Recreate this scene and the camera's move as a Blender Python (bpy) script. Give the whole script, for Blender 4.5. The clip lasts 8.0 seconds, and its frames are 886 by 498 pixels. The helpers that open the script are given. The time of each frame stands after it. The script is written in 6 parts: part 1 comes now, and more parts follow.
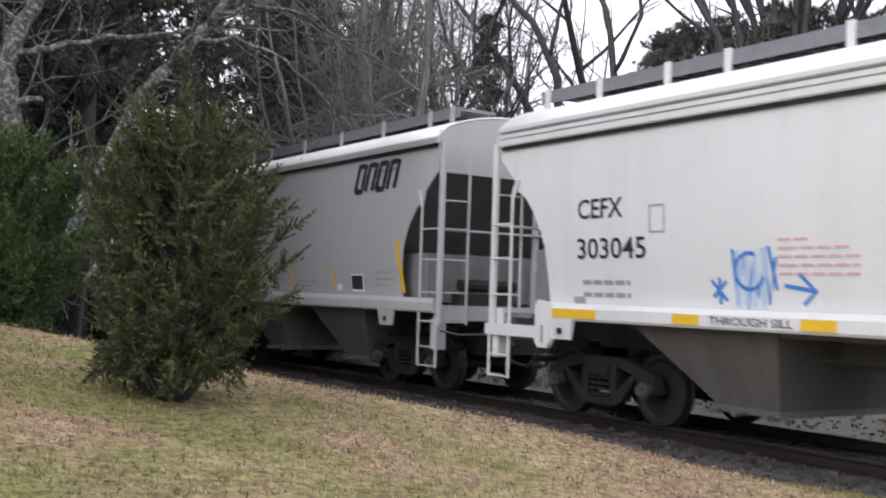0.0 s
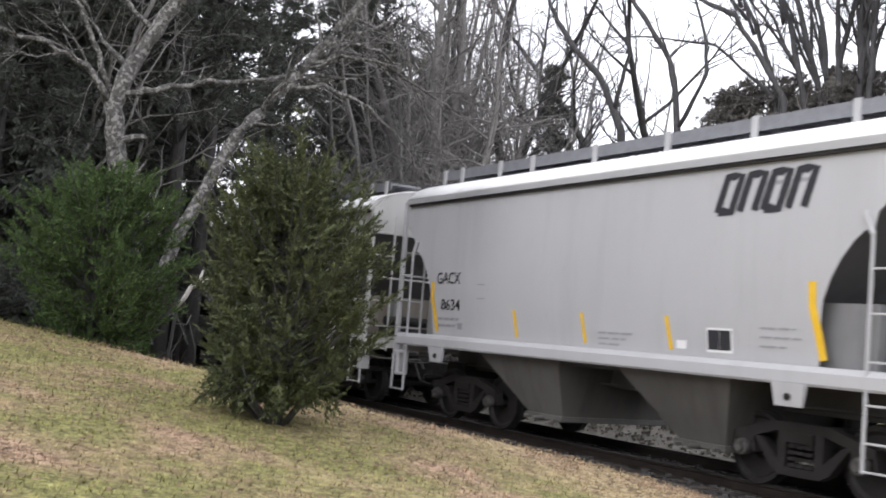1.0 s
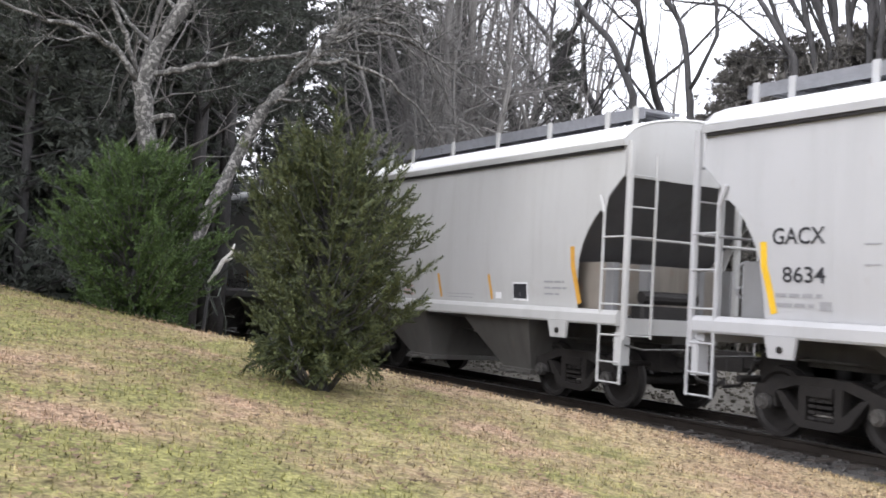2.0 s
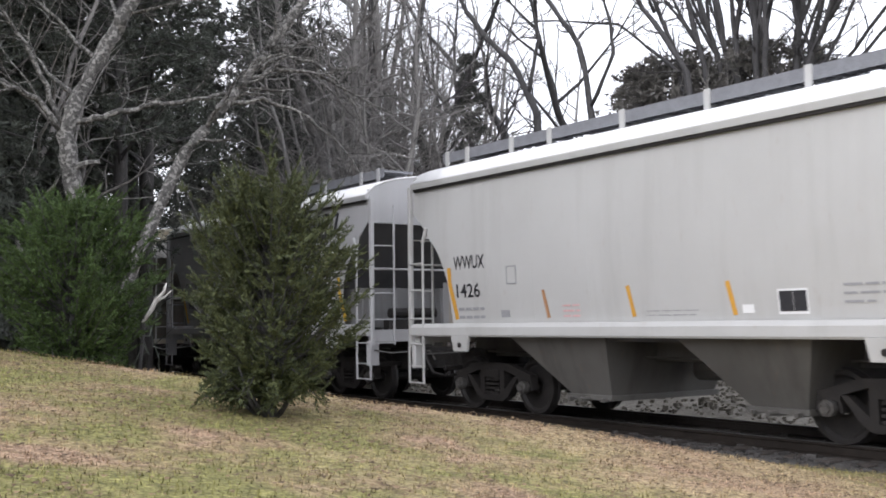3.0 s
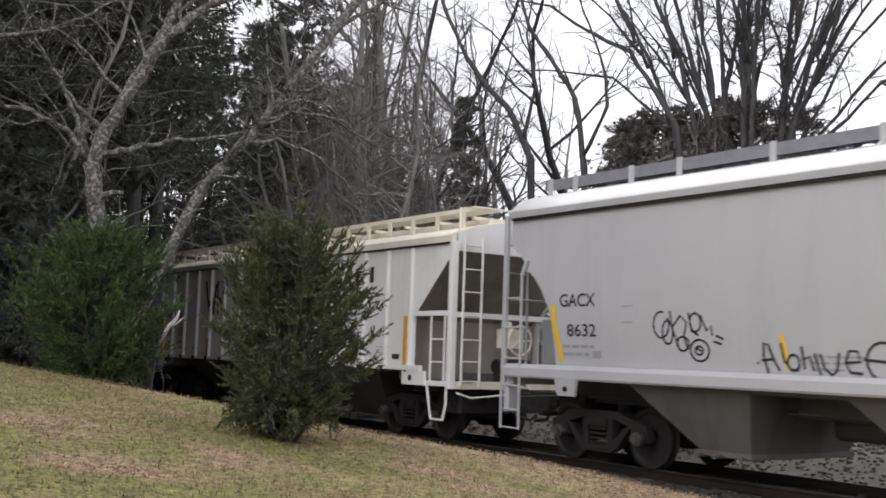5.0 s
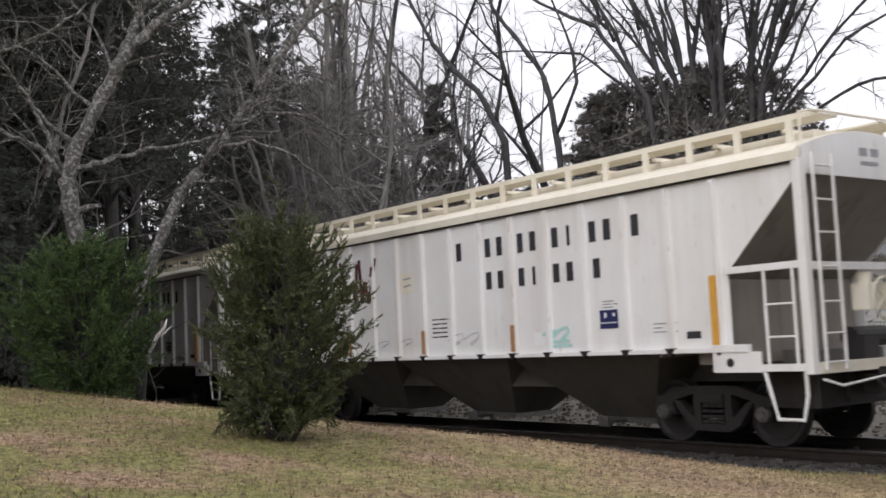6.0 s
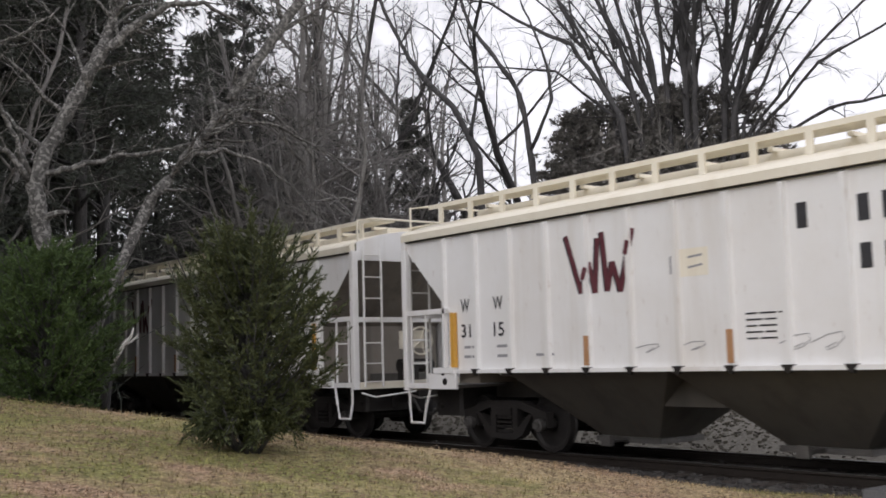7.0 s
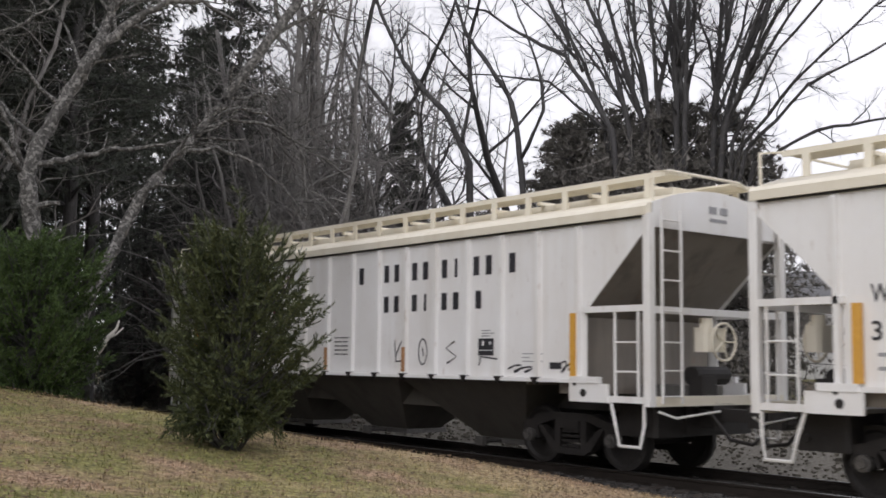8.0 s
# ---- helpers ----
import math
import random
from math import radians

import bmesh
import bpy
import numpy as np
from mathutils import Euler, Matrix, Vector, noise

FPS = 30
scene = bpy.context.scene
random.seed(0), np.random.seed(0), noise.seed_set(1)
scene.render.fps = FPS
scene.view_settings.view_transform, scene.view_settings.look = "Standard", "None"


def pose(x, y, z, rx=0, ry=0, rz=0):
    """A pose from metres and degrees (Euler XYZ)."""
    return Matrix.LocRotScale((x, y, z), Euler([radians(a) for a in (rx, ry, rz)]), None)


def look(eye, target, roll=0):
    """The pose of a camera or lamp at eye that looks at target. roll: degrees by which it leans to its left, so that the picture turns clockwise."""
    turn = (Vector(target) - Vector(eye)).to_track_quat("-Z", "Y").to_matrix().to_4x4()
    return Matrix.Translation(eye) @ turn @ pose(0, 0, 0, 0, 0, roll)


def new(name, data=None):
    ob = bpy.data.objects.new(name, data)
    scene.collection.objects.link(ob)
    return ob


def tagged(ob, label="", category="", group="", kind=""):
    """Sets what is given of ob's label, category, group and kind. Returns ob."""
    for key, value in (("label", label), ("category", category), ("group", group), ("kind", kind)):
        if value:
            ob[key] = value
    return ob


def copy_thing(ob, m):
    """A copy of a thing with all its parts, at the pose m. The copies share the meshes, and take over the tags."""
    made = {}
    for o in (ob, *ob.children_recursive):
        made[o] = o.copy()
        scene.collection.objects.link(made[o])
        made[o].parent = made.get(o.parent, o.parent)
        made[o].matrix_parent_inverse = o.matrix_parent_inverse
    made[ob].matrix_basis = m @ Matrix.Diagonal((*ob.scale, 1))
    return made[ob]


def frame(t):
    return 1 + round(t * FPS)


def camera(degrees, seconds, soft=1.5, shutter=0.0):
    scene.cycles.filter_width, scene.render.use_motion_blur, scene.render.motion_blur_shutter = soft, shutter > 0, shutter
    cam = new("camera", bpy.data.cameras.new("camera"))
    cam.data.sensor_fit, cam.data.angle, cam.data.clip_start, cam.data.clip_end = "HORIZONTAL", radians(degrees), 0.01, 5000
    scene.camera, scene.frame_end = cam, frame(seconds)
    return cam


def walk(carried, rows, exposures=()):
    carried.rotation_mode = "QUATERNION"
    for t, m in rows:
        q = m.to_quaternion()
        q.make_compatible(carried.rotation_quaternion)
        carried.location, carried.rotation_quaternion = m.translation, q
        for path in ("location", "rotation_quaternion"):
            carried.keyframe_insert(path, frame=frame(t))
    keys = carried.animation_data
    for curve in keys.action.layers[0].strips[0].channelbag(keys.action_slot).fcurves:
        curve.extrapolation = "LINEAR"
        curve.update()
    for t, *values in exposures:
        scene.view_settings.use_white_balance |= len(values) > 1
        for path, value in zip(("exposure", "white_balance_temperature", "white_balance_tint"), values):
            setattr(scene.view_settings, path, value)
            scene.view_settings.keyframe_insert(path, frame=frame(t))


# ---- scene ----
cam = camera(44.6, 8.0, soft=1.7, shutter=0.2)
PATH = [
    (0, (-0.547, 1.461, 1.576), (0.534, 3.142, 1.662), 1.9),
    (0.5, (-0.904, 1.175, 1.606), (0.118, 2.883, 1.797), 4.4),
    (1, (-1.241, 0.993, 1.562), (-0.243, 2.719, 1.718), 4.6),
    (1.2, (-1.373, 0.915, 1.562), (-0.392, 2.656, 1.641), 2.7),
    (2.3, (-1.804, 0.595, 1.565), (-0.813, 2.33, 1.669), 3.2),
    (2.5, (-1.955, 0.46, 1.576), (-0.943, 2.182, 1.678), 0.9),
    (3, (-2.191, 0.23, 1.555), (-1.066, 1.878, 1.69), -0.7),
    (3.5, (-2.407, 0.12, 1.579), (-1.229, 1.732, 1.698), 1.6),
    (4, (-2.625, -0.039, 1.575), (-1.392, 1.53, 1.702), -0.6),
    (4.5, (-2.882, -0.294, 1.619), (-1.704, 1.306, 1.845), 1.5),
    (4.7, (-2.946, -0.361, 1.617), (-1.799, 1.265, 1.819), 2.9),
    (5.8, (-3.058, -0.428, 1.61), (-1.886, 1.184, 1.782), -2.6),
    (6, (-3.048, -0.415, 1.609), (-1.869, 1.191, 1.783), -2.6),
    (6.5, (-3.013, -0.348, 1.594), (-1.825, 1.249, 1.794), -2.6),
    (7, (-2.998, -0.341, 1.594), (-1.778, 1.231, 1.794), -1.6),
    (7.5, (-3.028, -0.392, 1.608), (-1.785, 1.161, 1.815), -0.4),
    (8, (-3.107, -0.521, 1.632), (-1.869, 1.037, 1.837), 0.7),
]
EXPOSURES = [(0.0, -0.1, 6300, 14), (1.0, 0.2, 6350, 13), (2.5, 0.56, 6250, 13), (3.0, 0.18, 6250, 13), (3.5, 0.08, 6300, 13), (4.5, -0.18, 6450, 12), (6.0, -0.44, 6500, 14), (7.0, -0.56, 6500, 14), (8.0, -0.6, 6500, 14)]
walk(cam, [(t, look(eye, target, roll)) for t, eye, target, roll in PATH], EXPOSURES)

# ---- overcast daylight ----
world = bpy.data.worlds.new("overcast_sky")
scene.world = world
world.use_nodes = True
wn, wl = world.node_tree.nodes, world.node_tree.links
sky = wn.new("ShaderNodeTexSky")
sky.sky_type, sky.sun_disc, sky.sun_elevation, sky.sun_rotation = "NISHITA", False, radians(38), radians(215)
cloud = wn.new("ShaderNodeMix")
cloud.data_type = "RGBA"
cloud.inputs[0].default_value = 0.93
cloud.inputs[7].default_value = (10.3, 10.4, 10.8, 1)
wl.new(sky.outputs[0], cloud.inputs[6])
wl.new(cloud.outputs[2], wn["Background"].inputs[0])
wn["Background"].inputs[1].default_value = 0.16
sun = new("sun", bpy.data.lights.new("sun", "SUN"))
sun.data.energy, sun.data.angle, sun.data.color = 1.2, radians(40), (1, 0.99, 0.98)
sun.matrix_world = look((0, 0, 0), (0.76, 0.30, -0.55))

# ---- materials ----


def material(name, low, high, scale=8.0, rough=0.8, metal=0.0, fine=60.0, bump=0.15, stretch=(1, 1, 1), pick=None):
    """Two colours mixed by coarse and fine grain, with fine relief; pick: 'object' or 'island' varies pieces."""
    m = bpy.data.materials.new(name)
    m.use_nodes = True
    n, l = m.node_tree.nodes, m.node_tree.links
    b = n["Principled BSDF"]
    b.inputs["Roughness"].default_value, b.inputs["Metallic"].default_value = rough, metal
    tc, mp = n.new("ShaderNodeTexCoord"), n.new("ShaderNodeMapping")
    mp.inputs["Scale"].default_value = stretch
    l.new(tc.outputs["Object"], mp.inputs["Vector"])
    coarse, grain = n.new("ShaderNodeTexNoise"), n.new("ShaderNodeTexNoise")
    for node, s in ((coarse, scale), (grain, fine)):
        node.inputs["Scale"].default_value, node.inputs["Detail"].default_value, node.inputs["Roughness"].default_value = s, 5, 0.65
        l.new(mp.outputs[0], node.inputs["Vector"])
    add = n.new("ShaderNodeMath")
    add.operation = "MULTIPLY_ADD"
    add.inputs[1].default_value = 0.5
    half = n.new("ShaderNodeMath")
    half.operation = "MULTIPLY"
    half.inputs[1].default_value = 0.5
    l.new(grain.outputs[0], half.inputs[0])
    l.new(coarse.outputs[0], add.inputs[0])
    l.new(half.outputs[0], add.inputs[2])
    value = add.outputs[0]
    if pick:
        src = n.new("ShaderNodeObjectInfo" if pick == "object" else "ShaderNodeNewGeometry")
        avg = n.new("ShaderNodeMath")
        avg.operation = "MULTIPLY_ADD"
        avg.inputs[1].default_value = 0.55
        shift = n.new("ShaderNodeMath")
        shift.operation = "MULTIPLY_ADD"
        shift.inputs[1].default_value, shift.inputs[2].default_value = 0.5, -0.03
        l.new(value, shift.inputs[0])
        l.new(src.outputs["Random" if pick == "object" else "Random Per Island"], avg.inputs[0])
        l.new(shift.outputs[0], avg.inputs[2])
        value = avg.outputs[0]
    ramp = n.new("ShaderNodeValToRGB")
    ramp.color_ramp.elements[0].position, ramp.color_ramp.elements[1].position = (0.12, 0.88) if pick else (0.33, 0.68)
    ramp.color_ramp.elements[0].color, ramp.color_ramp.elements[1].color = (*low, 1), (*high, 1)
    l.new(value, ramp.inputs[0])
    colour = ramp.outputs[0]
    l.new(colour, b.inputs["Base Color"])
    if bump:
        bp = n.new("ShaderNodeBump")
        bp.inputs["Strength"].default_value, bp.inputs["Distance"].default_value = bump, 0.02
        l.new(grain.outputs[0], bp.inputs["Height"])
        l.new(bp.outputs[0], b.inputs["Normal"])
    return m


def car_paint(name, colour, streak, amount=0.5, rust=(0.25, 0.12, 0.05), rusty=0.0, rough=0.5):
    """Weathered car paint: fine mottling, dirt streaks that run down the sides, and a few rust blooms."""
    m = bpy.data.materials.new(name)
    m.use_nodes = True
    n, l = m.node_tree.nodes, m.node_tree.links
    b = n["Principled BSDF"]
    tc = n.new("ShaderNodeTexCoord")

    def noise_of(scale, detail, stretch):
        mp = n.new("ShaderNodeMapping")
        mp.inputs["Scale"].default_value = stretch
        l.new(tc.outputs["Object"], mp.inputs["Vector"])
        t = n.new("ShaderNodeTexNoise")
        t.inputs["Scale"].default_value, t.inputs["Detail"].default_value, t.inputs["Roughness"].default_value = scale, detail, 0.6
        l.new(mp.outputs[0], t.inputs["Vector"])
        return t.outputs[0]

    def mixed(fac_from, lo, hi, top, first, second):
        r = n.new("ShaderNodeMapRange")
        r.inputs[1].default_value, r.inputs[2].default_value, r.inputs[4].default_value = lo, hi, top
        l.new(fac_from, r.inputs[0])
        x = n.new("ShaderNodeMix")
        x.data_type = "RGBA"
        l.new(r.outputs[0], x.inputs[0])
        if isinstance(first, tuple):
            x.inputs[6].default_value = (*first, 1)
        else:
            l.new(first, x.inputs[6])
        x.inputs[7].default_value = (*second, 1)
        return x.outputs[2]

    c = mixed(noise_of(0.7, 4, (1, 1, 1)), 0.35, 0.75, amount * 0.6, colour, streak)
    c = mixed(noise_of(2.2, 5, (1, 1, 0.08)), 0.5, 0.78, amount, c, streak)
    c = mixed(noise_of(9, 6, (1, 1, 0.35)), 0.62, 0.72, 0.25 * amount + rusty, c, rust)
    c = mixed(noise_of(70, 3, (1, 1, 1)), 0.45, 0.8, 0.12, c, streak)
    l.new(c, b.inputs["Base Color"])
    rr = n.new("ShaderNodeMapRange")
    rr.inputs[3].default_value, rr.inputs[4].default_value = rough - 0.1, rough + 0.2
    l.new(noise_of(3, 4, (1, 1, 0.3)), rr.inputs[0])
    l.new(rr.outputs[0], b.inputs["Roughness"])
    bp = n.new("ShaderNodeBump")
    bp.inputs["Strength"].default_value, bp.inputs["Distance"].default_value = 0.12, 0.03
    l.new(noise_of(1.3, 3, (1, 1, 1)), bp.inputs["Height"])
    l.new(bp.outputs[0], b.inputs["Normal"])
    return m


GREY = car_paint("grey_car_paint", (0.45, 0.45, 0.46), (0.33, 0.33, 0.332), 0.36)
MATT = car_paint("dusty_offwhite_car_paint", (0.49, 0.488, 0.478), (0.34, 0.332, 0.315), 0.42)
WHITE = car_paint("white_car_paint", (0.71, 0.715, 0.72), (0.54, 0.535, 0.52), 0.4)
OFFWHITE = car_paint("aged_white_car_paint", (0.79, 0.79, 0.785), (0.55, 0.50, 0.43), 0.5, rusty=0.14)
CREAM = car_paint("cream_car_paint", (0.81, 0.765, 0.65), (0.60, 0.52, 0.38), 0.5, rusty=0.1)
ROOF = car_paint("roof_paint", (0.88, 0.88, 0.88), (0.6, 0.6, 0.6), 0.3)
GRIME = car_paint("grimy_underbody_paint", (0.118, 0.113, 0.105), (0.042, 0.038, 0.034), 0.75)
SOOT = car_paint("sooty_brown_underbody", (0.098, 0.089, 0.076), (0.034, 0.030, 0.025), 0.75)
# dusty paint made darker still, with the shade under the car ends in it
SLOPE = car_paint("shaded_dusty_sheet_paint", (0.11, 0.11, 0.115), (0.06, 0.06, 0.06), 0.6)
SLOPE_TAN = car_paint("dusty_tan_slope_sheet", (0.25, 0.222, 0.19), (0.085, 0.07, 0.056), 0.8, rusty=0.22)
# car grey lowered for the shade in the end openings, plus dirt streaks
PANEL = car_paint("shaded_dusty_grey_panel", (0.225, 0.225, 0.23), (0.09, 0.086, 0.082), 0.75)
BOARD = material("galvanised_grating", (0.15, 0.153, 0.168), (0.235, 0.24, 0.26), 6, 0.6, 0.0, 40, 0.1)
STEEL = material("oily_cast_steel", (0.010, 0.009, 0.009), (0.032, 0.028, 0.026), 5, 0.6, 0.2, 40, 0.3)
RUBBED = material("rubbed_steel", (0.085, 0.081, 0.077), (0.20, 0.192, 0.184), 6, 0.45, 0.6, 50, 0.1)
RAIL = material("rail_steel", (0.016, 0.013, 0.011), (0.05, 0.04, 0.034), 5, 0.55, 0.5, 60, 0.2)
RAILTOP = material("worn_rail_head", (0.10, 0.10, 0.105), (0.2, 0.2, 0.205), 3, 0.3, 0.85, 80, 0.05)
BLACK = material("black_stencil", (0.018, 0.018, 0.022), (0.035, 0.035, 0.04), 20, 0.6, bump=0.0)
YELLOW = material("yellow_reflector", (0.72, 0.42, 0.02), (0.85, 0.55, 0.05), 12, 0.45, bump=0.0)
AMBER = material("amber_reflector", (0.55, 0.28, 0.04), (0.7, 0.38, 0.07), 12, 0.5, bump=0.0)
BROWN = material("faded_red_brown_paint", (0.34, 0.17, 0.08), (0.46, 0.26, 0.13), 12, 0.6, bump=0.0)
MAROON = material("maroon_paint", (0.07, 0.012, 0.02), (0.13, 0.03, 0.04), 10, 0.6, bump=0.0)
REDTXT = material("faded_red_stencil", (0.56, 0.33, 0.33), (0.66, 0.45, 0.44), 30, 0.6, bump=0.0)
BLUE = material("blue_spray_paint", (0.03, 0.15, 0.50), (0.10, 0.28, 0.65), 10, 0.5, bump=0.0)
PALEBLUE = material("pale_blue_spray_paint", (0.35, 0.52, 0.72), (0.5, 0.63, 0.76), 14, 0.5, bump=0.0)
NAVY = material("navy_panel", (0.012, 0.016, 0.07), (0.03, 0.035, 0.12), 20, 0.5, bump=0.0)
TURQ = material("turquoise_spray_paint", (0.32, 0.60, 0.56), (0.50, 0.70, 0.66), 10, 0.5, bump=0.0)
FADED = material("faded_grey_stencil", (0.24, 0.24, 0.25), (0.36, 0.36, 0.37), 30, 0.6, bump=0.0)
DECAL = material("white_decal", (0.75, 0.75, 0.75), (0.82, 0.82, 0.82), 20, 0.4, bump=0.0)


def flecked_bark(name, dark, pale):
    """Scaly bark: dark plates broken by pale lichen flecks."""
    m = material(name, dark, tuple(0.55 * c for c in pale), 12, 0.9, 0, 40, 0.8, (1, 1, 0.5))
    n, l = m.node_tree.nodes, m.node_tree.links
    b = n["Principled BSDF"]
    base = b.inputs["Base Color"].links[0].from_socket
    tc = n.new("ShaderNodeTexCoord")
    t = n.new("ShaderNodeTexNoise")
    t.inputs["Scale"].default_value, t.inputs["Detail"].default_value, t.inputs["Roughness"].default_value = 15, 4, 0.7
    l.new(tc.outputs["Object"], t.inputs["Vector"])
    r = n.new("ShaderNodeMapRange")
    r.inputs[1].default_value, r.inputs[2].default_value = 0.50, 0.57
    l.new(t.outputs[0], r.inputs[0])
    x = n.new("ShaderNodeMix")
    x.data_type = "RGBA"
    l.new(r.outputs[0], x.inputs[0])
    l.new(base, x.inputs[6])
    x.inputs[7].default_value = (*pale, 1)
    l.new(x.outputs[2], b.inputs["Base Color"])
    return m


BARK = flecked_bark("lichen_flecked_bark", (0.012, 0.011, 0.010), (0.235, 0.227, 0.215))
BARKDARK = material("dark_bark", (0.028, 0.027, 0.028), (0.098, 0.094, 0.095), 7, 0.9, 0, 45, 0.6, (1, 1, 0.4))
BARKFAR = material("grey_bark", (0.10, 0.095, 0.092), (0.36, 0.345, 0.332), 3, 0.9, 0, 30, 0.4, (1, 1, 0.4))
DEADWOOD = material("bleached_dead_wood", (0.45, 0.43, 0.40), (0.68, 0.66, 0.62), 12, 0.85, 0, 60, 0.4)
JUNIPER = material("juniper_foliage", (0.009, 0.019, 0.008), (0.100, 0.112, 0.033), 1.5, 0.75, bump=0, pick="island")
CEDAR = material("cedar_foliage", (0.008, 0.022, 0.005), (0.082, 0.135, 0.027), 1.4, 0.75, bump=0, pick="island")
PINE = material("pine_foliage", (0.027, 0.033, 0.027), (0.088, 0.098, 0.080), 0.7, 0.8, bump=0, pick="island")
# distance haze mixed into the needle colour: paler and greyer than PINE
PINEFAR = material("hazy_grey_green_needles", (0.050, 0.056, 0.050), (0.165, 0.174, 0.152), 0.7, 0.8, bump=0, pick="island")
VINE = material("vine_thicket_foliage", (0.065, 0.061, 0.057), (0.25, 0.235, 0.215), 0.8, 0.85, bump=0, pick="island")
TWIG = material("brush_twigs", (0.055, 0.045, 0.04), (0.17, 0.145, 0.13), 2, 0.9, bump=0, pick="island")
LEAVES = material("fallen_leaves", (0.03, 0.018, 0.010), (0.30, 0.205, 0.12), 6, 0.8, bump=0, pick="island")
STONES = material("ballast_stones", (0.024, 0.022, 0.021), (0.096, 0.09, 0.085), 4, 0.9, 0, 30, 0.4, pick="island")
RIPRAP = material("pale_limestone_rubble", (0.085, 0.077, 0.064), (0.185, 0.17, 0.142), 4, 0.9, 0, 30, 0.5, pick="island")
TIE = material("creosoted_tie", (0.025, 0.02, 0.017), (0.085, 0.07, 0.06), 4, 0.9, 0, 40, 0.6, (6, 1, 6), pick="object")
ASPHALT = material("worn_grey_asphalt", (0.085, 0.085, 0.088), (0.17, 0.17, 0.172), 5, 0.9, 0, 70, 0.4)
SHEDWALL = material("white_siding", (0.68, 0.68, 0.67), (0.78, 0.78, 0.77), 3, 0.7, 0, 40, 0.1)
SHEDROOF = material("grey_shingles", (0.12, 0.12, 0.125), (0.2, 0.2, 0.205), 5, 0.9, 0, 50, 0.3)


def ground_material(name, blades):
    """Lawn, gravel bed and woodland litter laid out by place, each with its own grain; blades: the grass itself, blade by blade."""
    m = bpy.data.materials.new(name)
    m.use_nodes = True
    n, l = m.node_tree.nodes, m.node_tree.links
    b = n["Principled BSDF"]
    b.inputs["Roughness"].default_value = 0.95
    tc = n.new("ShaderNodeTexCoord")
    sep = n.new("ShaderNodeSeparateXYZ")
    l.new(tc.outputs["Object"], sep.inputs[0])

    def tex(scale, detail=6, rough=0.65):
        t = n.new("ShaderNodeTexNoise")
        t.inputs["Scale"].default_value, t.inputs["Detail"].default_value, t.inputs["Roughness"].default_value = scale, detail, rough
        l.new(tc.outputs["Object"], t.inputs["Vector"])
        return t.outputs[0]

    def ramp(src, stops):
        r = n.new("ShaderNodeValToRGB")
        while len(r.color_ramp.elements) < len(stops):
            r.color_ramp.elements.new(0.5)
        for e, (p, c) in zip(r.color_ramp.elements, stops):
            e.position, e.color = p, (*c, 1)
        l.new(src, r.inputs[0])
        return r.outputs[0]

    def mix(fac, a, c):
        x = n.new("ShaderNodeMix")
        x.data_type = "RGBA"
        l.new(fac, x.inputs[0])
        l.new(a, x.inputs[6])
        l.new(c, x.inputs[7])
        return x.outputs[2]

    def edge(src, at, width, wobble):
        a = n.new("ShaderNodeMath")
        a.operation = "MULTIPLY_ADD"
        a.inputs[1].default_value = wobble
        l.new(tex(1.7), a.inputs[0])
        l.new(src, a.inputs[2])
        r = n.new("ShaderNodeMapRange")
        r.inputs[1].default_value, r.inputs[2].default_value = at + wobble / 2 - width, at + wobble / 2 + width
        l.new(a.outputs[0], r.inputs[0])
        return r.outputs[0]

    straw = ramp(tex(22), [(0.34, (0.14, 0.10, 0.048)), (0.5, (0.375, 0.288, 0.16)), (0.68, (0.53, 0.43, 0.275))])
    green = ramp(tex(26), [(0.32, (0.07, 0.066, 0.022)), (0.52, (0.215, 0.205, 0.068)), (0.68, (0.34, 0.32, 0.13))])
    leafy = ramp(tex(34), [(0.36, (0.12, 0.068, 0.044)), (0.52, (0.375, 0.255, 0.168)), (0.7, (0.54, 0.41, 0.29))])
    west = n.new("ShaderNodeMapRange")
    west.inputs[1].default_value, west.inputs[2].default_value, west.inputs[3].default_value, west.inputs[4].default_value = -1.5, 4.6, 0.42, 0.0
    l.new(sep.outputs[0], west.inputs[0])
    near = n.new("ShaderNodeMapRange")
    near.inputs[1].default_value, near.inputs[2].default_value, near.inputs[4].default_value = 6.9, 8.3, 0.2
    l.new(sep.outputs[0], near.inputs[0])
    lush = n.new("ShaderNodeMath")
    lush.operation = "ADD"
    l.new(tex(0.38, 5), lush.inputs[0])
    l.new(west.outputs[0], lush.inputs[1])
    lusher = n.new("ShaderNodeMath")
    lusher.operation = "ADD"
    l.new(lush.outputs[0], lusher.inputs[0])
    l.new(near.outputs[0], lusher.inputs[1])
    lawn = mix(ramp(lusher.outputs[0], [(0.5, (0, 0, 0)), (0.66, (1, 1, 1))]), straw, green)
    lawn = mix(ramp(tex(0.62, 5), [(0.47, (0, 0, 0)), (0.64, (1, 1, 1))]), lawn, leafy)
    tuft = n.new("ShaderNodeMix")
    tuft.data_type, tuft.blend_type = "RGBA", "MULTIPLY"
    tuft.inputs[0].default_value = 1.0
    l.new(lawn, tuft.inputs[6])
    l.new(ramp(tex(9, 4, 0.7), [(0.36, (0.52, 0.50, 0.46)), (0.5, (0.95, 0.95, 0.93)), (0.66, (1.28, 1.26, 1.22))]), tuft.inputs[7])
    lawn = tuft.outputs[2]
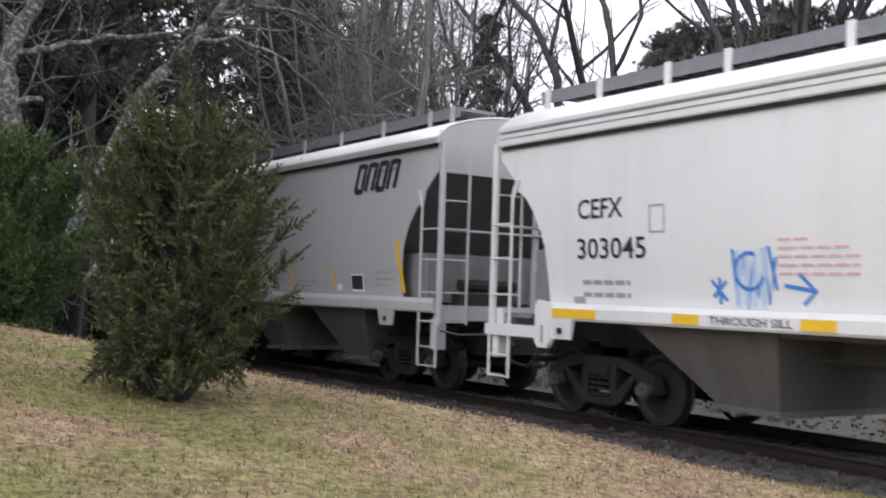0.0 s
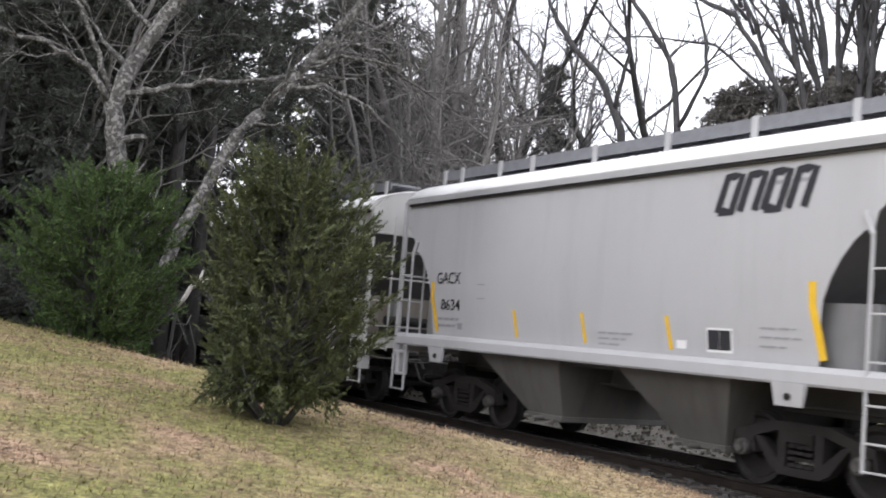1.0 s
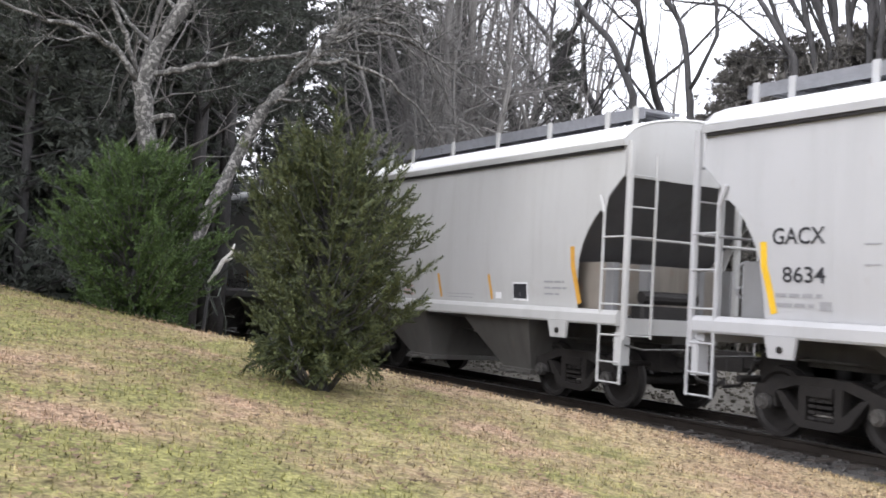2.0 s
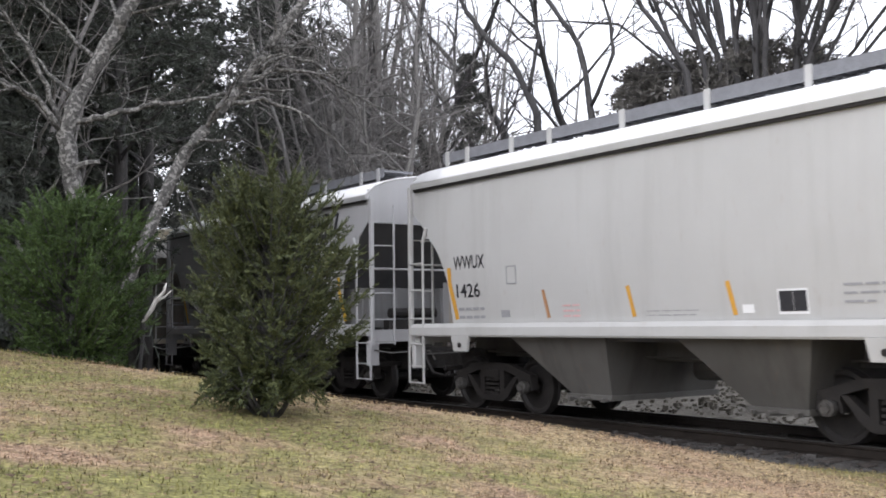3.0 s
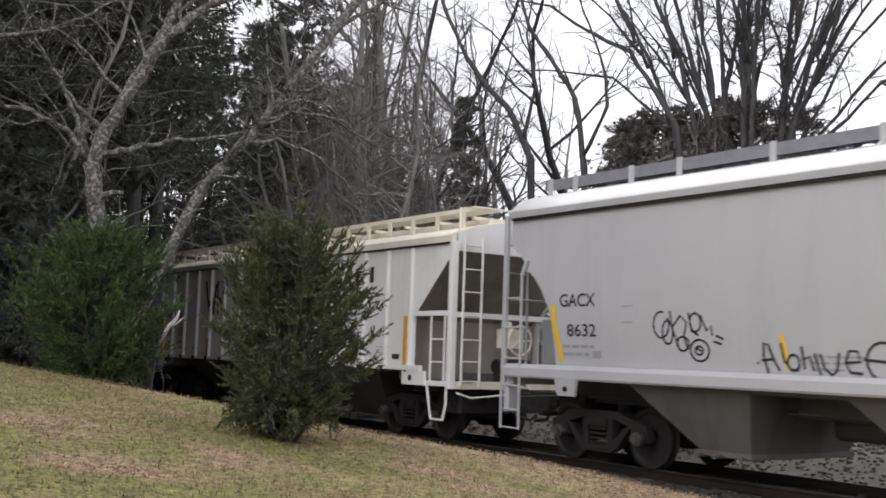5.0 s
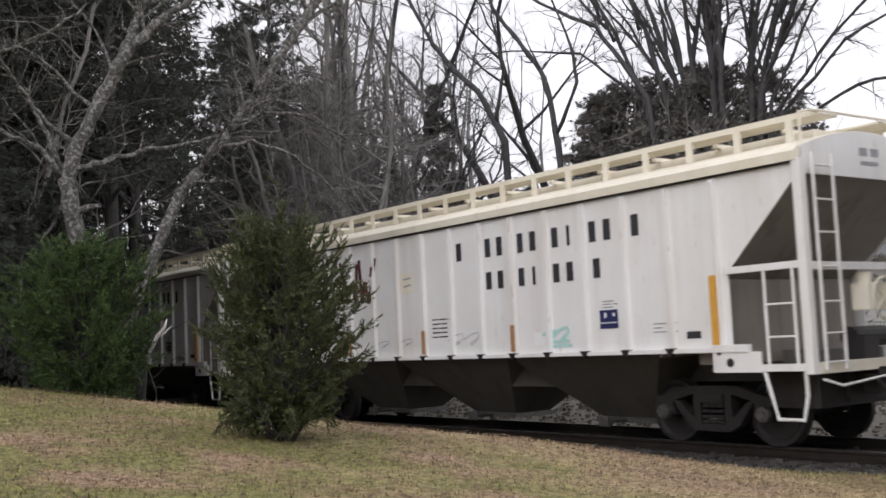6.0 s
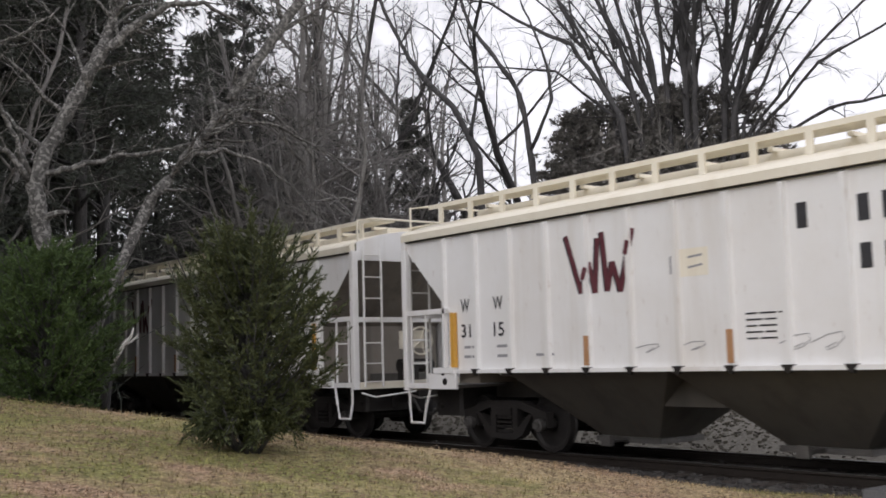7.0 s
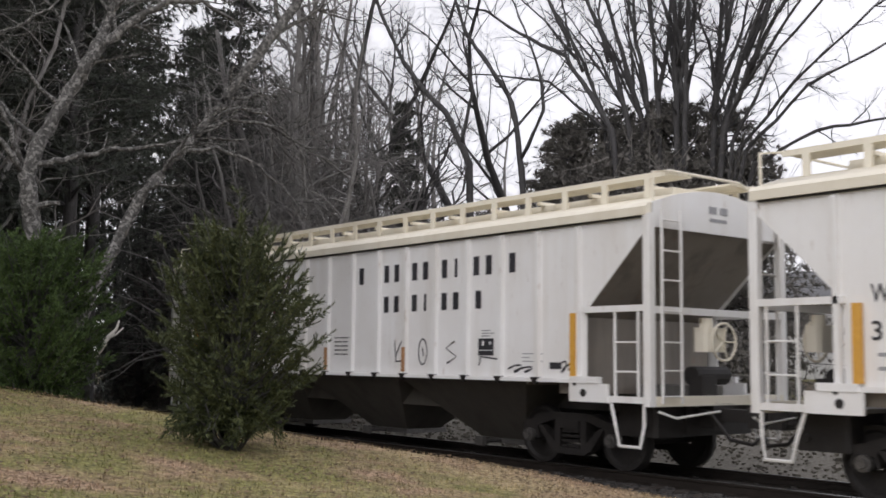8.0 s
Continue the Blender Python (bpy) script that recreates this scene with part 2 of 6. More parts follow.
    if blades:
        geo = n.new("ShaderNodeNewGeometry")
        hsv = n.new("ShaderNodeHueSaturation")
        r = n.new("ShaderNodeMapRange")
        r.inputs[3].default_value, r.inputs[4].default_value = 0.55, 1.5
        l.new(geo.outputs["Random Per Island"], r.inputs[0])
        l.new(r.outputs[0], hsv.inputs["Value"])
        l.new(lawn, hsv.inputs["Color"])
        l.new(hsv.outputs[0], b.inputs["Base Color"])
        return m
    bed = ramp(tex(30), [(0.3, (0.018, 0.016, 0.015)), (0.55, (0.05, 0.046, 0.042)), (0.75, (0.115, 0.108, 0.10))])
    gravel = ramp(tex(14), [(0.3, (0.10, 0.092, 0.078)), (0.7, (0.24, 0.225, 0.195))])
    litter = ramp(tex(5), [(0.3, (0.05, 0.035, 0.022)), (0.7, (0.15, 0.11, 0.075))])
    far = mix(ramp(tex(0.09, 3), [(0.45, (0, 0, 0)), (0.55, (1, 1, 1))]), litter, green)
    verge = n.new("ShaderNodeMapRange")
    verge.inputs[1].default_value, verge.inputs[2].default_value, verge.inputs[3].default_value, verge.inputs[4].default_value = 7.9, 9.4, -0.75, 0.0
    l.new(sep.outputs[1], verge.inputs[0])
    across = n.new("ShaderNodeMath")
    across.operation = "ADD"
    l.new(sep.outputs[0], across.inputs[0])
    l.new(verge.outputs[0], across.inputs[1])
    c = mix(edge(across.outputs[0], 7.9, 0.12, 1.1), lawn, bed)
    c = mix(edge(sep.outputs[0], 12.2, 0.2, 0.6), c, gravel)
    c = mix(edge(sep.outputs[0], 17.0, 0.6, 2.5), c, far)
    woods = n.new("ShaderNodeMath")
    woods.operation = "MULTIPLY_ADD"
    woods.inputs[1].default_value = 0.9
    l.new(sep.outputs[0], woods.inputs[0])
    l.new(sep.outputs[1], woods.inputs[2])
    clear = n.new("ShaderNodeMapRange")
    clear.inputs[1].default_value, clear.inputs[2].default_value, clear.inputs[3].default_value, clear.inputs[4].default_value = 7.4, 8.0, 1, 0
    l.new(sep.outputs[0], clear.inputs[0])
    both = n.new("ShaderNodeMath")
    both.operation = "MULTIPLY"
    l.new(edge(woods.outputs[0], 16.2, 0.5, 1.5), both.inputs[0])
    l.new(clear.outputs[0], both.inputs[1])
    c = mix(both.outputs[0], c, litter)
    l.new(c, b.inputs["Base Color"])
    bp = n.new("ShaderNodeBump")
    bp.inputs["Strength"].default_value, bp.inputs["Distance"].default_value = 0.6, 0.03
    l.new(tex(40), bp.inputs["Height"])
    l.new(bp.outputs[0], b.inputs["Normal"])
    return m


GROUND = ground_material("winter_ground", False)
BLADES = ground_material("winter_grass_blades", True)

# ---- mesh helpers ----


class Geo:
    """Collects vertices and faces for one mesh."""

    def __init__(self):
        self.v, self.f = [], []

    def box(self, x0, x1, y0, y1, z0, z1, c=0.0):
        """A box; c: width of the chamfer on its long upright edges."""
        o = len(self.v)
        if c:
            ring = [(x0 + c, y0), (x1 - c, y0), (x1, y0 + c), (x1, y1 - c), (x1 - c, y1), (x0 + c, y1), (x0, y1 - c), (x0, y0 + c)]
        else:
            ring = [(x0, y0), (x1, y0), (x1, y1), (x0, y1)]
        k = len(ring)
        self.v += [(x, y, z) for z in (z0, z1) for x, y in ring]
        self.f += [tuple(range(o + k - 1, o - 1, -1)), tuple(range(o + k, o + 2 * k))]
        self.f += [(o + i, o + (i + 1) % k, o + k + (i + 1) % k, o + k + i) for i in range(k)]
        return self

    def hull(self, low, high):
        """Two rings with the same number of points, joined and capped."""
        o, k = len(self.v), len(low)
        self.v += [tuple(p) for p in low] + [tuple(p) for p in high]
        self.f += [tuple(range(o + k - 1, o - 1, -1)), tuple(range(o + k, o + 2 * k))]
        self.f += [(o + i, o + (i + 1) % k, o + k + (i + 1) % k, o + k + i) for i in range(k)]
        return self

    def loft(self, rings):
        """Several rings with the same number of points, joined in order and capped."""
        o, k, n = len(self.v), len(rings[0]), len(rings)
        self.v += [tuple(p) for r in rings for p in r]
        self.f += [tuple(range(o + k - 1, o - 1, -1)), tuple(range(o + (n - 1) * k, o + n * k))]
        self.f += [(o + j * k + i, o + j * k + (i + 1) % k, o + (j + 1) * k + (i + 1) % k, o + (j + 1) * k + i) for j in range(n - 1) for i in range(k)]
        return self

    def prism_x(self, ring, x0, x1):
        """A ring of (y, z) drawn out along x."""
        return self.hull([(x0, y, z) for y, z in ring], [(x1, y, z) for y, z in ring])

    def prism_y(self, ring, y0, y1):
        """A ring of (x, z) drawn out along y."""
        return self.hull([(x, y0, z) for x, z in ring], [(x, y1, z) for x, z in ring])

    def tube(self, pts, radii, sides=6, cap=True):
        pts = [Vector(p) for p in pts]
        o = len(self.v)
        for i, p in enumerate(pts):
            d = (pts[min(i + 1, len(pts) - 1)] - pts[max(i - 1, 0)]).normalized()
            a = d.cross(Vector((0.31, 0.17, 0.93)) if abs(d.z) < 0.8 else Vector((1, 0.2, 0.1))).normalized()
            b = d.cross(a)
            r = radii[i] if isinstance(radii, (list, tuple)) else radii
            for k in range(sides):
                w = 2 * math.pi * k / sides
                self.v.append(tuple(p + r * (math.cos(w) * a + math.sin(w) * b)))
        for i in range(len(pts) - 1):
            for k in range(sides):
                q = o + i * sides
                self.f.append((q + k, q + (k + 1) % sides, q + sides + (k + 1) % sides, q + sides + k))
        if cap:
            self.f.append(tuple(range(o + sides - 1, o - 1, -1)))
            e = o + (len(pts) - 1) * sides
            self.f.append(tuple(range(e, e + sides)))
        return self

    def sheet(self, rows, thick):
        """A sheet through rows of points, with thickness (a vector)."""
        o, a, b = len(self.v), len(rows), len(rows[0])
        t = Vector(thick)
        self.v += [tuple(p) for r in rows for p in r] + [tuple(Vector(p) + t) for r in rows for p in r]
        s = a * b
        for i in range(a - 1):
            for j in range(b - 1):
                q = o + i * b + j
                self.f += [(q, q + 1, q + b + 1, q + b), (q + s + b, q + s + b + 1, q + s + 1, q + s)]
        rim = [i * b for i in range(a)] + [(a - 1) * b + j for j in range(1, b)] + [i * b + b - 1 for i in range(a - 2, -1, -1)] + list(range(b - 2, 0, -1))
        for i, q in enumerate(rim):
            w = rim[(i + 1) % len(rim)]
            self.f.append((o + q, o + w, o + s + w, o + s + q))
        return self

    def strip(self, pts, width, side):
        """A flat painted stroke along points (y, z) that lies on the side given by side(z)."""
        o = len(self.v)
        n = len(pts)
        for i, (y, z) in enumerate(pts):
            dy, dz = pts[min(i + 1, n - 1)][0] - pts[max(i - 1, 0)][0], pts[min(i + 1, n - 1)][1] - pts[max(i - 1, 0)][1]
            k = math.hypot(dy, dz) or 1
            for s in (-1, 1):
                yy, zz = y - s * dz / k * width / 2, z + s * dy / k * width / 2
                self.v.append((-side(zz) - 0.007, yy, zz))
        self.f += [(o + 2 * i, o + 2 * i + 1, o + 2 * i + 3, o + 2 * i + 2) for i in range(n - 1)]
        return self

    def plate(self, y0, y1, z0, z1, side, lift=0.007):
        """A thin flat plate on the side of a car."""
        o = len(self.v)
        self.v += [(-side(z) - d, y, z) for d in (0.0, lift) for y, z in ((y0, z0), (y1, z0), (y1, z1), (y0, z1))]
        self.f += [(o + 4, o + 5, o + 6, o + 7), (o, o + 1, o + 5, o + 4), (o + 1, o + 2, o + 6, o + 5), (o + 2, o + 3, o + 7, o + 6), (o + 3, o, o + 4, o + 7)]
        return self

    def mesh(self, name, mat, smooth=False):
        me = bpy.data.meshes.new(name)
        me.from_pydata(self.v, [], self.f)
        me.materials.append(mat)
        if smooth:
            me.polygons.foreach_set("use_smooth", [True] * len(me.polygons))
        me.update()
        return me


def fixed(me):
    """Turns all faces of a mesh outwards."""
    bm = bmesh.new()
    bm.from_mesh(me)
    bmesh.ops.recalc_face_normals(bm, faces=bm.faces)
    bm.to_mesh(me)
    bm.free()
    return me


def part(name, geo, mat, parent, label="", smooth=False):
    me = fixed(geo.mesh(name, mat, smooth)) if isinstance(geo, Geo) else geo
    ob = new(name, me)
    ob.parent = parent
    return tagged(ob, label)


def thing(name, label, category, group="", data=None, kind=""):
    return tagged(new(name, data), label, category, group, kind)


def lettering(text, y0, z0, height, width, side):
    """Letters of the built-in font as a mesh on a car's side; y0, z0: the first letter's foot."""
    cu = bpy.data.curves.new("lettering", "FONT")
    cu.body, cu.size, cu.resolution_u, cu.offset = text, 1.0, 3, 0.012
    ob = bpy.data.objects.new("lettering", cu)
    me = bpy.data.meshes.new_from_object(ob)
    bpy.data.objects.remove(ob)
    xs, ys = [v.co.x for v in me.vertices], [v.co.y for v in me.vertices]
    lo, hi, bot, top = min(xs), max(xs), min(ys), max(ys)
    for v in me.vertices:
        z = z0 + (v.co.y - bot) / (top - bot) * height
        v.co = (-side(z) - 0.008, y0 - (v.co.x - lo) / (hi - lo) * width, z)
    me.materials.append(BLACK)
    return me

# ---- ground and track ----
TRACK = 10.18


def smooth01(a, b, v):
    k = min(max((v - a) / (b - a), 0.0), 1.0)
    return k * k * (3 - 2 * k)


def height(x, y):
    """The lawn's mound, the slope down to the track, the bed, and the banks beyond."""
    lawn = max(0.51 - 0.085 * (max(x, -12) - 1.8) + 0.095 * (min(y, 40) - 7.9), -0.15)
    u = max(0.7375 * (x - 6.4) + 0.675 * (y - 8.6) - 0.35, 0.0)
    h = lawn - 0.62 * u * u / (u + 0.9)
    h -= 0.20 * math.exp(-((x - 7.8) / 0.8) ** 2 - ((y - 9.4) / 1.5) ** 2)
    h += 0.05 * math.exp(-((x - 6.9) / 0.7) ** 2 - ((y - 11.5) / 1.2) ** 2)
    floor = -0.2
    if x < 6.5:
        floor += 0.14 * max(y - 19, 0) * smooth01(6.5, 1.0, x) if y < 60 else 0.14 * 41 * smooth01(6.5, 1.0, x)
    if x > 12.4:
        floor += 0.30 * smooth01(12.4, 14.2, x) + 0.045 * (min(x, 60) - 12.4)
    k = smooth01(7.2, 8.4, x)
    h = max(h, floor) * (1 - k) + max(min(h, -0.1), floor) * k
    if 7.6 < x < 12.4:
        h = max(h, -0.2) if x > 8.2 else h
    return h + 0.025 * noise.noise((x * 0.8, y * 0.8, 0)) + 0.012 * noise.noise((x * 2.7, y * 2.7, 3))


def ground_lines(lo, hi, step, reach):
    vals = list(np.arange(lo, hi + 0.01, step))
    a, b, k = lo, hi, step
    while b < reach:
        k *= 1.35
        a, b = a - k, b + k
        vals = [a] + vals + [b]
    return [float(v) for v in vals]


gx, gy = ground_lines(-8, 16, 0.3, 700), ground_lines(-4, 26, 0.3, 700)
g = Geo()
g.v = [(x, y, height(x, y)) for y in gy for x in gx]
w = len(gx)
g.f = [(j * w + i, j * w + i + 1, (j + 1) * w + i + 1, (j + 1) * w + i) for j in range(len(gy) - 1) for i in range(w - 1)]
thing("ground", "winter lawn sloping to a gravel railway bed", "ground", data=g.mesh("ground", GROUND, True), kind="structure")

apron = Geo().box(8.45, 9.36, 1.0, 6.75, -0.3, -0.045, 0.05)
thing("pavement", "worn grey asphalt apron of a track crossing", "pavement", data=fixed(apron.mesh("pavement", ASPHALT)), kind="structure")

# ballast shoulder
bed = Geo()
ring = [(TRACK - 2.1, -0.42), (TRACK - 1.55, -0.175), (TRACK + 1.55, -0.175), (TRACK + 2.1, -0.42)]
bed.prism_y(ring, -60, 200)
ballast = thing("ballast_bed", "dark ballast bed under the railway track", "track bed", data=fixed(bed.mesh("ballast_bed", STONES)), kind="structure")

rail_ring = [(-0.07, -0.17), (0.07, -0.17), (0.07, -0.155), (0.012, -0.135), (0.012, -0.045), (0.037, -0.035), (0.037, -0.006), (-0.037, -0.006), (-0.037, -0.035), (-0.012, -0.045), (-0.012, -0.135), (-0.07, -0.155)]
for s in (-1, 1):
    r = Geo().prism_y([(TRACK + s * 0.755 + a, b) for a, b in rail_ring], -60, 200)
    rail = thing("rail", "rusty steel rail with a worn bright head", "rail", "rails of the track", fixed(r.mesh("rail", RAIL)))
    part("rail_head", Geo().box(TRACK + s * 0.755 - 0.032, TRACK + s * 0.755 + 0.032, -60, 200, -0.006, 0.0), RAILTOP, rail, "worn shiny running surface")


def rock_shape(rng, r):
    """A rough eight-cornered stone."""
    k = [rng.uniform(0.6, 1.15) * r for _ in range(8)]
    corner = [(-1, -1, -1), (1, -1, -1), (1, 1, -1), (-1, 1, -1), (-1, -1, 1), (1, -1, 1), (1, 1, 1), (-1, 1, 1)]
    a = rng.uniform(0, 6.28)
    c, s = math.cos(a), math.sin(a)
    out = []
    for q, (x, y, z) in zip(k, corner):
        x, y, z = x * q * 0.62, y * q * 0.5, z * q * 0.42
        out.append((c * x - s * y, s * x + c * y, z))
    return out


CUBE = [(0, 3, 2, 1), (4, 5, 6, 7), (0, 1, 5, 4), (1, 2, 6, 5), (2, 3, 7, 6), (3, 0, 4, 7)]


def scatter_stones(name, label, mat, count, xr, yr, size, seed, level):
    rng = random.Random(seed)
    q = Geo()
    for _ in range(count):
        x, y = rng.uniform(*xr), rng.uniform(*yr)
        r = rng.uniform(*size) * (1 if rng.random() < 0.85 else 1.6)
        z = level(x, y) + r * 0.15
        o = len(q.v)
        q.v += [(x + a, y + b, z + c) for a, b, c in rock_shape(rng, r)]
        q.f += [tuple(o + i for i in f) for f in CUBE]
    return thing(name, label, "stones", data=q.mesh(name, mat), kind="stuff")


def bed_level(x, y):
    d = abs(x - TRACK)
    return -0.175 if d < 1.55 else -0.175 - (d - 1.55) * 0.44


scatter_stones("ballast_stones", "dark angular ballast stones along the track", STONES, 9000, (TRACK - 2.3, TRACK + 2.0), (3, 34), (0.03, 0.055), 4, bed_level)
scatter_stones("limestone_rubble", "pale limestone rubble heaped beyond the track", RIPRAP, 9500, (12.5, 17.5), (6, 44), (0.025, 0.065), 5, lambda x, y: height(x, y) + 0.25 * max(noise.noise((x * 0.5, y * 0.3, 7)), 0))

# ---- fallen leaves and grass ----


def lawn_point(rng):
    while True:
        x, y = rng.uniform(-5, 8.7), 1.5 + 15 * rng.random() ** 1.2
        if 0.9 * x + y < 16.6 and y > 1.2 * x - 5 and (x < 8.1 or y < 8.6):
            return x, y


rng = random.Random(8)
q = Geo()
for _ in range(70000):
    x, y = lawn_point(rng)
    z = height(x, y)
    a, hgt, lean = rng.uniform(0, 6.28), rng.uniform(0.015, 0.045), rng.uniform(0, 0.05)
    c, s = math.cos(a), math.sin(a)
    o = len(q.v)
    q.v += [(x - 0.006 * c, y - 0.006 * s, z - 0.01), (x + 0.006 * c, y + 0.006 * s, z - 0.01), (x + lean * s, y - lean * c, z + hgt)]
    q.f.append((o, o + 1, o + 2))
thing("grass", "short dry winter grass, straw-coloured with green patches", "grass", data=q.mesh("grass", BLADES), kind="stuff")

q = Geo()
for _ in range(28000):
    x, y = lawn_point(rng)
    if noise.noise((x * 0.6, y * 0.6, 11)) < rng.uniform(-0.45, 0.4):
        continue
    z = height(x, y) + rng.uniform(0.008, 0.03)
    a, r = rng.uniform(0, 6.28), rng.uniform(0.012, 0.036)
    c, s, up = math.cos(a), math.sin(a), rng.uniform(0.0, 0.016)
    o = len(q.v)
    q.v += [(x - r * c, y - r * s, z + up), (x + 0.55 * r * s, y - 0.55 * r * c, z), (x + r * c, y + r * s, z + up), (x - 0.55 * r * s, y + 0.55 * r * c, z)]
    q.f += [(o, o + 1, o + 2), (o, o + 2, o + 3)]
thing("fallen_leaves", "curled brown leaves strewn over the lawn", "leaves", data=q.mesh("fallen_leaves", LEAVES), kind="stuff")

# ---- trees ----


def limb(geo, rng, p, d, r, length, level, spread, rise, wobble, counts):
    """Grows one tapered limb with side limbs down to twigs."""
    n = max(3, 6 - level)
    pts, radii = [p.copy()], [r]
    d = d.normalized()
    for i in range(n):
        d = (d + Vector([rng.uniform(-wobble, wobble) for _ in range(3)]) + Vector((0, 0, rise))).normalized()
        pts.append(pts[-1] + d * (length / n))
        radii.append(r * (1 - 0.8 * (i + 1) / n))
    geo.tube(pts, radii, max(3, 6 - level), False)
    if level < len(counts):
        for _ in range(counts[level]):
            k = rng.uniform(0.25, 0.98)
            i = min(int(k * n), n - 1)
            q = pts[i].lerp(pts[i + 1], k * n - i)
            axis = (pts[i + 1] - pts[i]).normalized()
            side = axis.cross(Vector([rng.uniform(-1, 1) for _ in range(3)])).normalized()
            nd = axis * math.cos(spread) + side * math.sin(spread)
            limb(geo, rng, q, nd, radii[i] * rng.uniform(0.35, 0.6), length * rng.uniform(0.35, 0.62) * (1.15 - 0.4 * k), level + 1, spread, rise, wobble, counts)


def bare_tree(label, seed, tall, r, mat, counts=(13, 5, 3), clear=0.3, lean=(0, 0), spread=0.75, twist=0.07, rise=0.03):
    """A leafless tree: a tapered trunk and a crown of limbs and twigs."""
    rng = random.Random(seed)
    tree = thing("bare_tree", label, "tree", "leafless trees of the wood")
    trunk, crown = Geo(), Geo()
    p, d, pts, radii = Vector((0, 0, -0.3)), Vector((lean[0], lean[1], 1)).normalized(), [], []
    n = 11
    for i in range(n + 1):
        pts.append(p.copy())
        radii.append(r * (1 - 0.88 * i / n) * (1.35 if i == 0 else 1))
        d = (d + Vector((rng.uniform(-twist, twist), rng.uniform(-twist, twist), 0.05))).normalized()
        p = p + d * (tall / n)
    trunk.tube(pts, radii, 8)
    for j in range(counts[0]):
        k = clear + (0.97 - clear) * (j + rng.random()) / counts[0]
        i = min(int(k * n), n - 1)
        q = pts[i].lerp(pts[i + 1], k * n - i)
        a = rng.uniform(0, 6.28)
        nd = Vector((math.cos(a) * math.sin(spread), math.sin(a) * math.sin(spread), math.cos(spread)))
        limb(crown, rng, q, nd, radii[i] * rng.uniform(0.35, 0.6), tall * rng.uniform(0.2, 0.36) * (1.25 - 0.7 * k), 1, spread * 0.85, rise, 0.36, counts)
    part("trunk", trunk, mat, tree, smooth=True)
    part("crown", crown.mesh("crown", mat, True), mat, tree, "leafless twigs")
    return tree


def place(tree, x, y, turn=0.0, size=1.0, first=False):
    m = pose(x, y, height(x, y) - 0.05, 0, 0, turn)
    if first:
        tree.matrix_basis = m @ Matrix.Diagonal((size, size, size, 1))
        return tree
    t = copy_thing(tree, m)
    t.scale = (size, size, size)
    return t


def conifer(label, seed, tall, wide, mat=None, bare=0.12, whorls=30, taper=0.7):
    """A dark evergreen: trunk, drooping boughs, and needle sprays."""
    rng = random.Random(seed)
    tree = thing("evergreen_tree", label, "tree", "evergreens of the wood")
    trunk, needles = Geo(), Geo()
    trunk.tube([(0, 0, -0.3), (0.05, 0, tall * 0.5), (0, 0, tall)], [tall * 0.0105, tall * 0.007, 0.015], 7)
    for i in range(whorls):
        k = bare + (1 - bare) * i / whorls
        reach = wide * (1 - k) ** taper * rng.uniform(0.75, 1.1) + 0.25
        for _ in range(5):
            a = rng.uniform(0, 6.28)
            o = Vector((0, 0, k * tall + rng.uniform(-0.2, 0.2)))
            d = Vector((math.cos(a), math.sin(a), rng.uniform(-0.15, 0.3)))
            end = o + d * reach * rng.uniform(0.7, 1.1)
            mid = o.lerp(end, 0.5) + Vector((0, 0, 0.1 * reach))
            trunk.tube([o, mid, end], [0.035, 0.022, 0.008], 3, False)
            for _ in range(18):
                q = rng.uniform(0.2, 1.0)
                c = (o.lerp(mid, q * 2) if q < 0.5 else mid.lerp(end, q * 2 - 1)) + Vector([rng.gauss(0, 0.13) for _ in range(3)]) * (0.5 + 0.25 * reach)
                for _ in range(17):
                    u = (d * 0.6 + Vector([rng.uniform(-1, 1) for _ in range(3)])).normalized() * rng.uniform(0.10, 0.25)
                    v = u.cross(Vector([rng.uniform(-1, 1) for _ in range(3)])).normalized() * rng.uniform(0.010, 0.022)
                    b = len(needles.v)
                    needles.v += [tuple(c - v), tuple(c + v), tuple(c + u)]
                    needles.f.append((b, b + 1, b + 2))
    part("trunk", trunk, BARKDARK, tree, smooth=True)
    part("crown", needles.mesh("crown", mat or PINE), mat or PINE, tree, "dark needle sprays")
    return tree


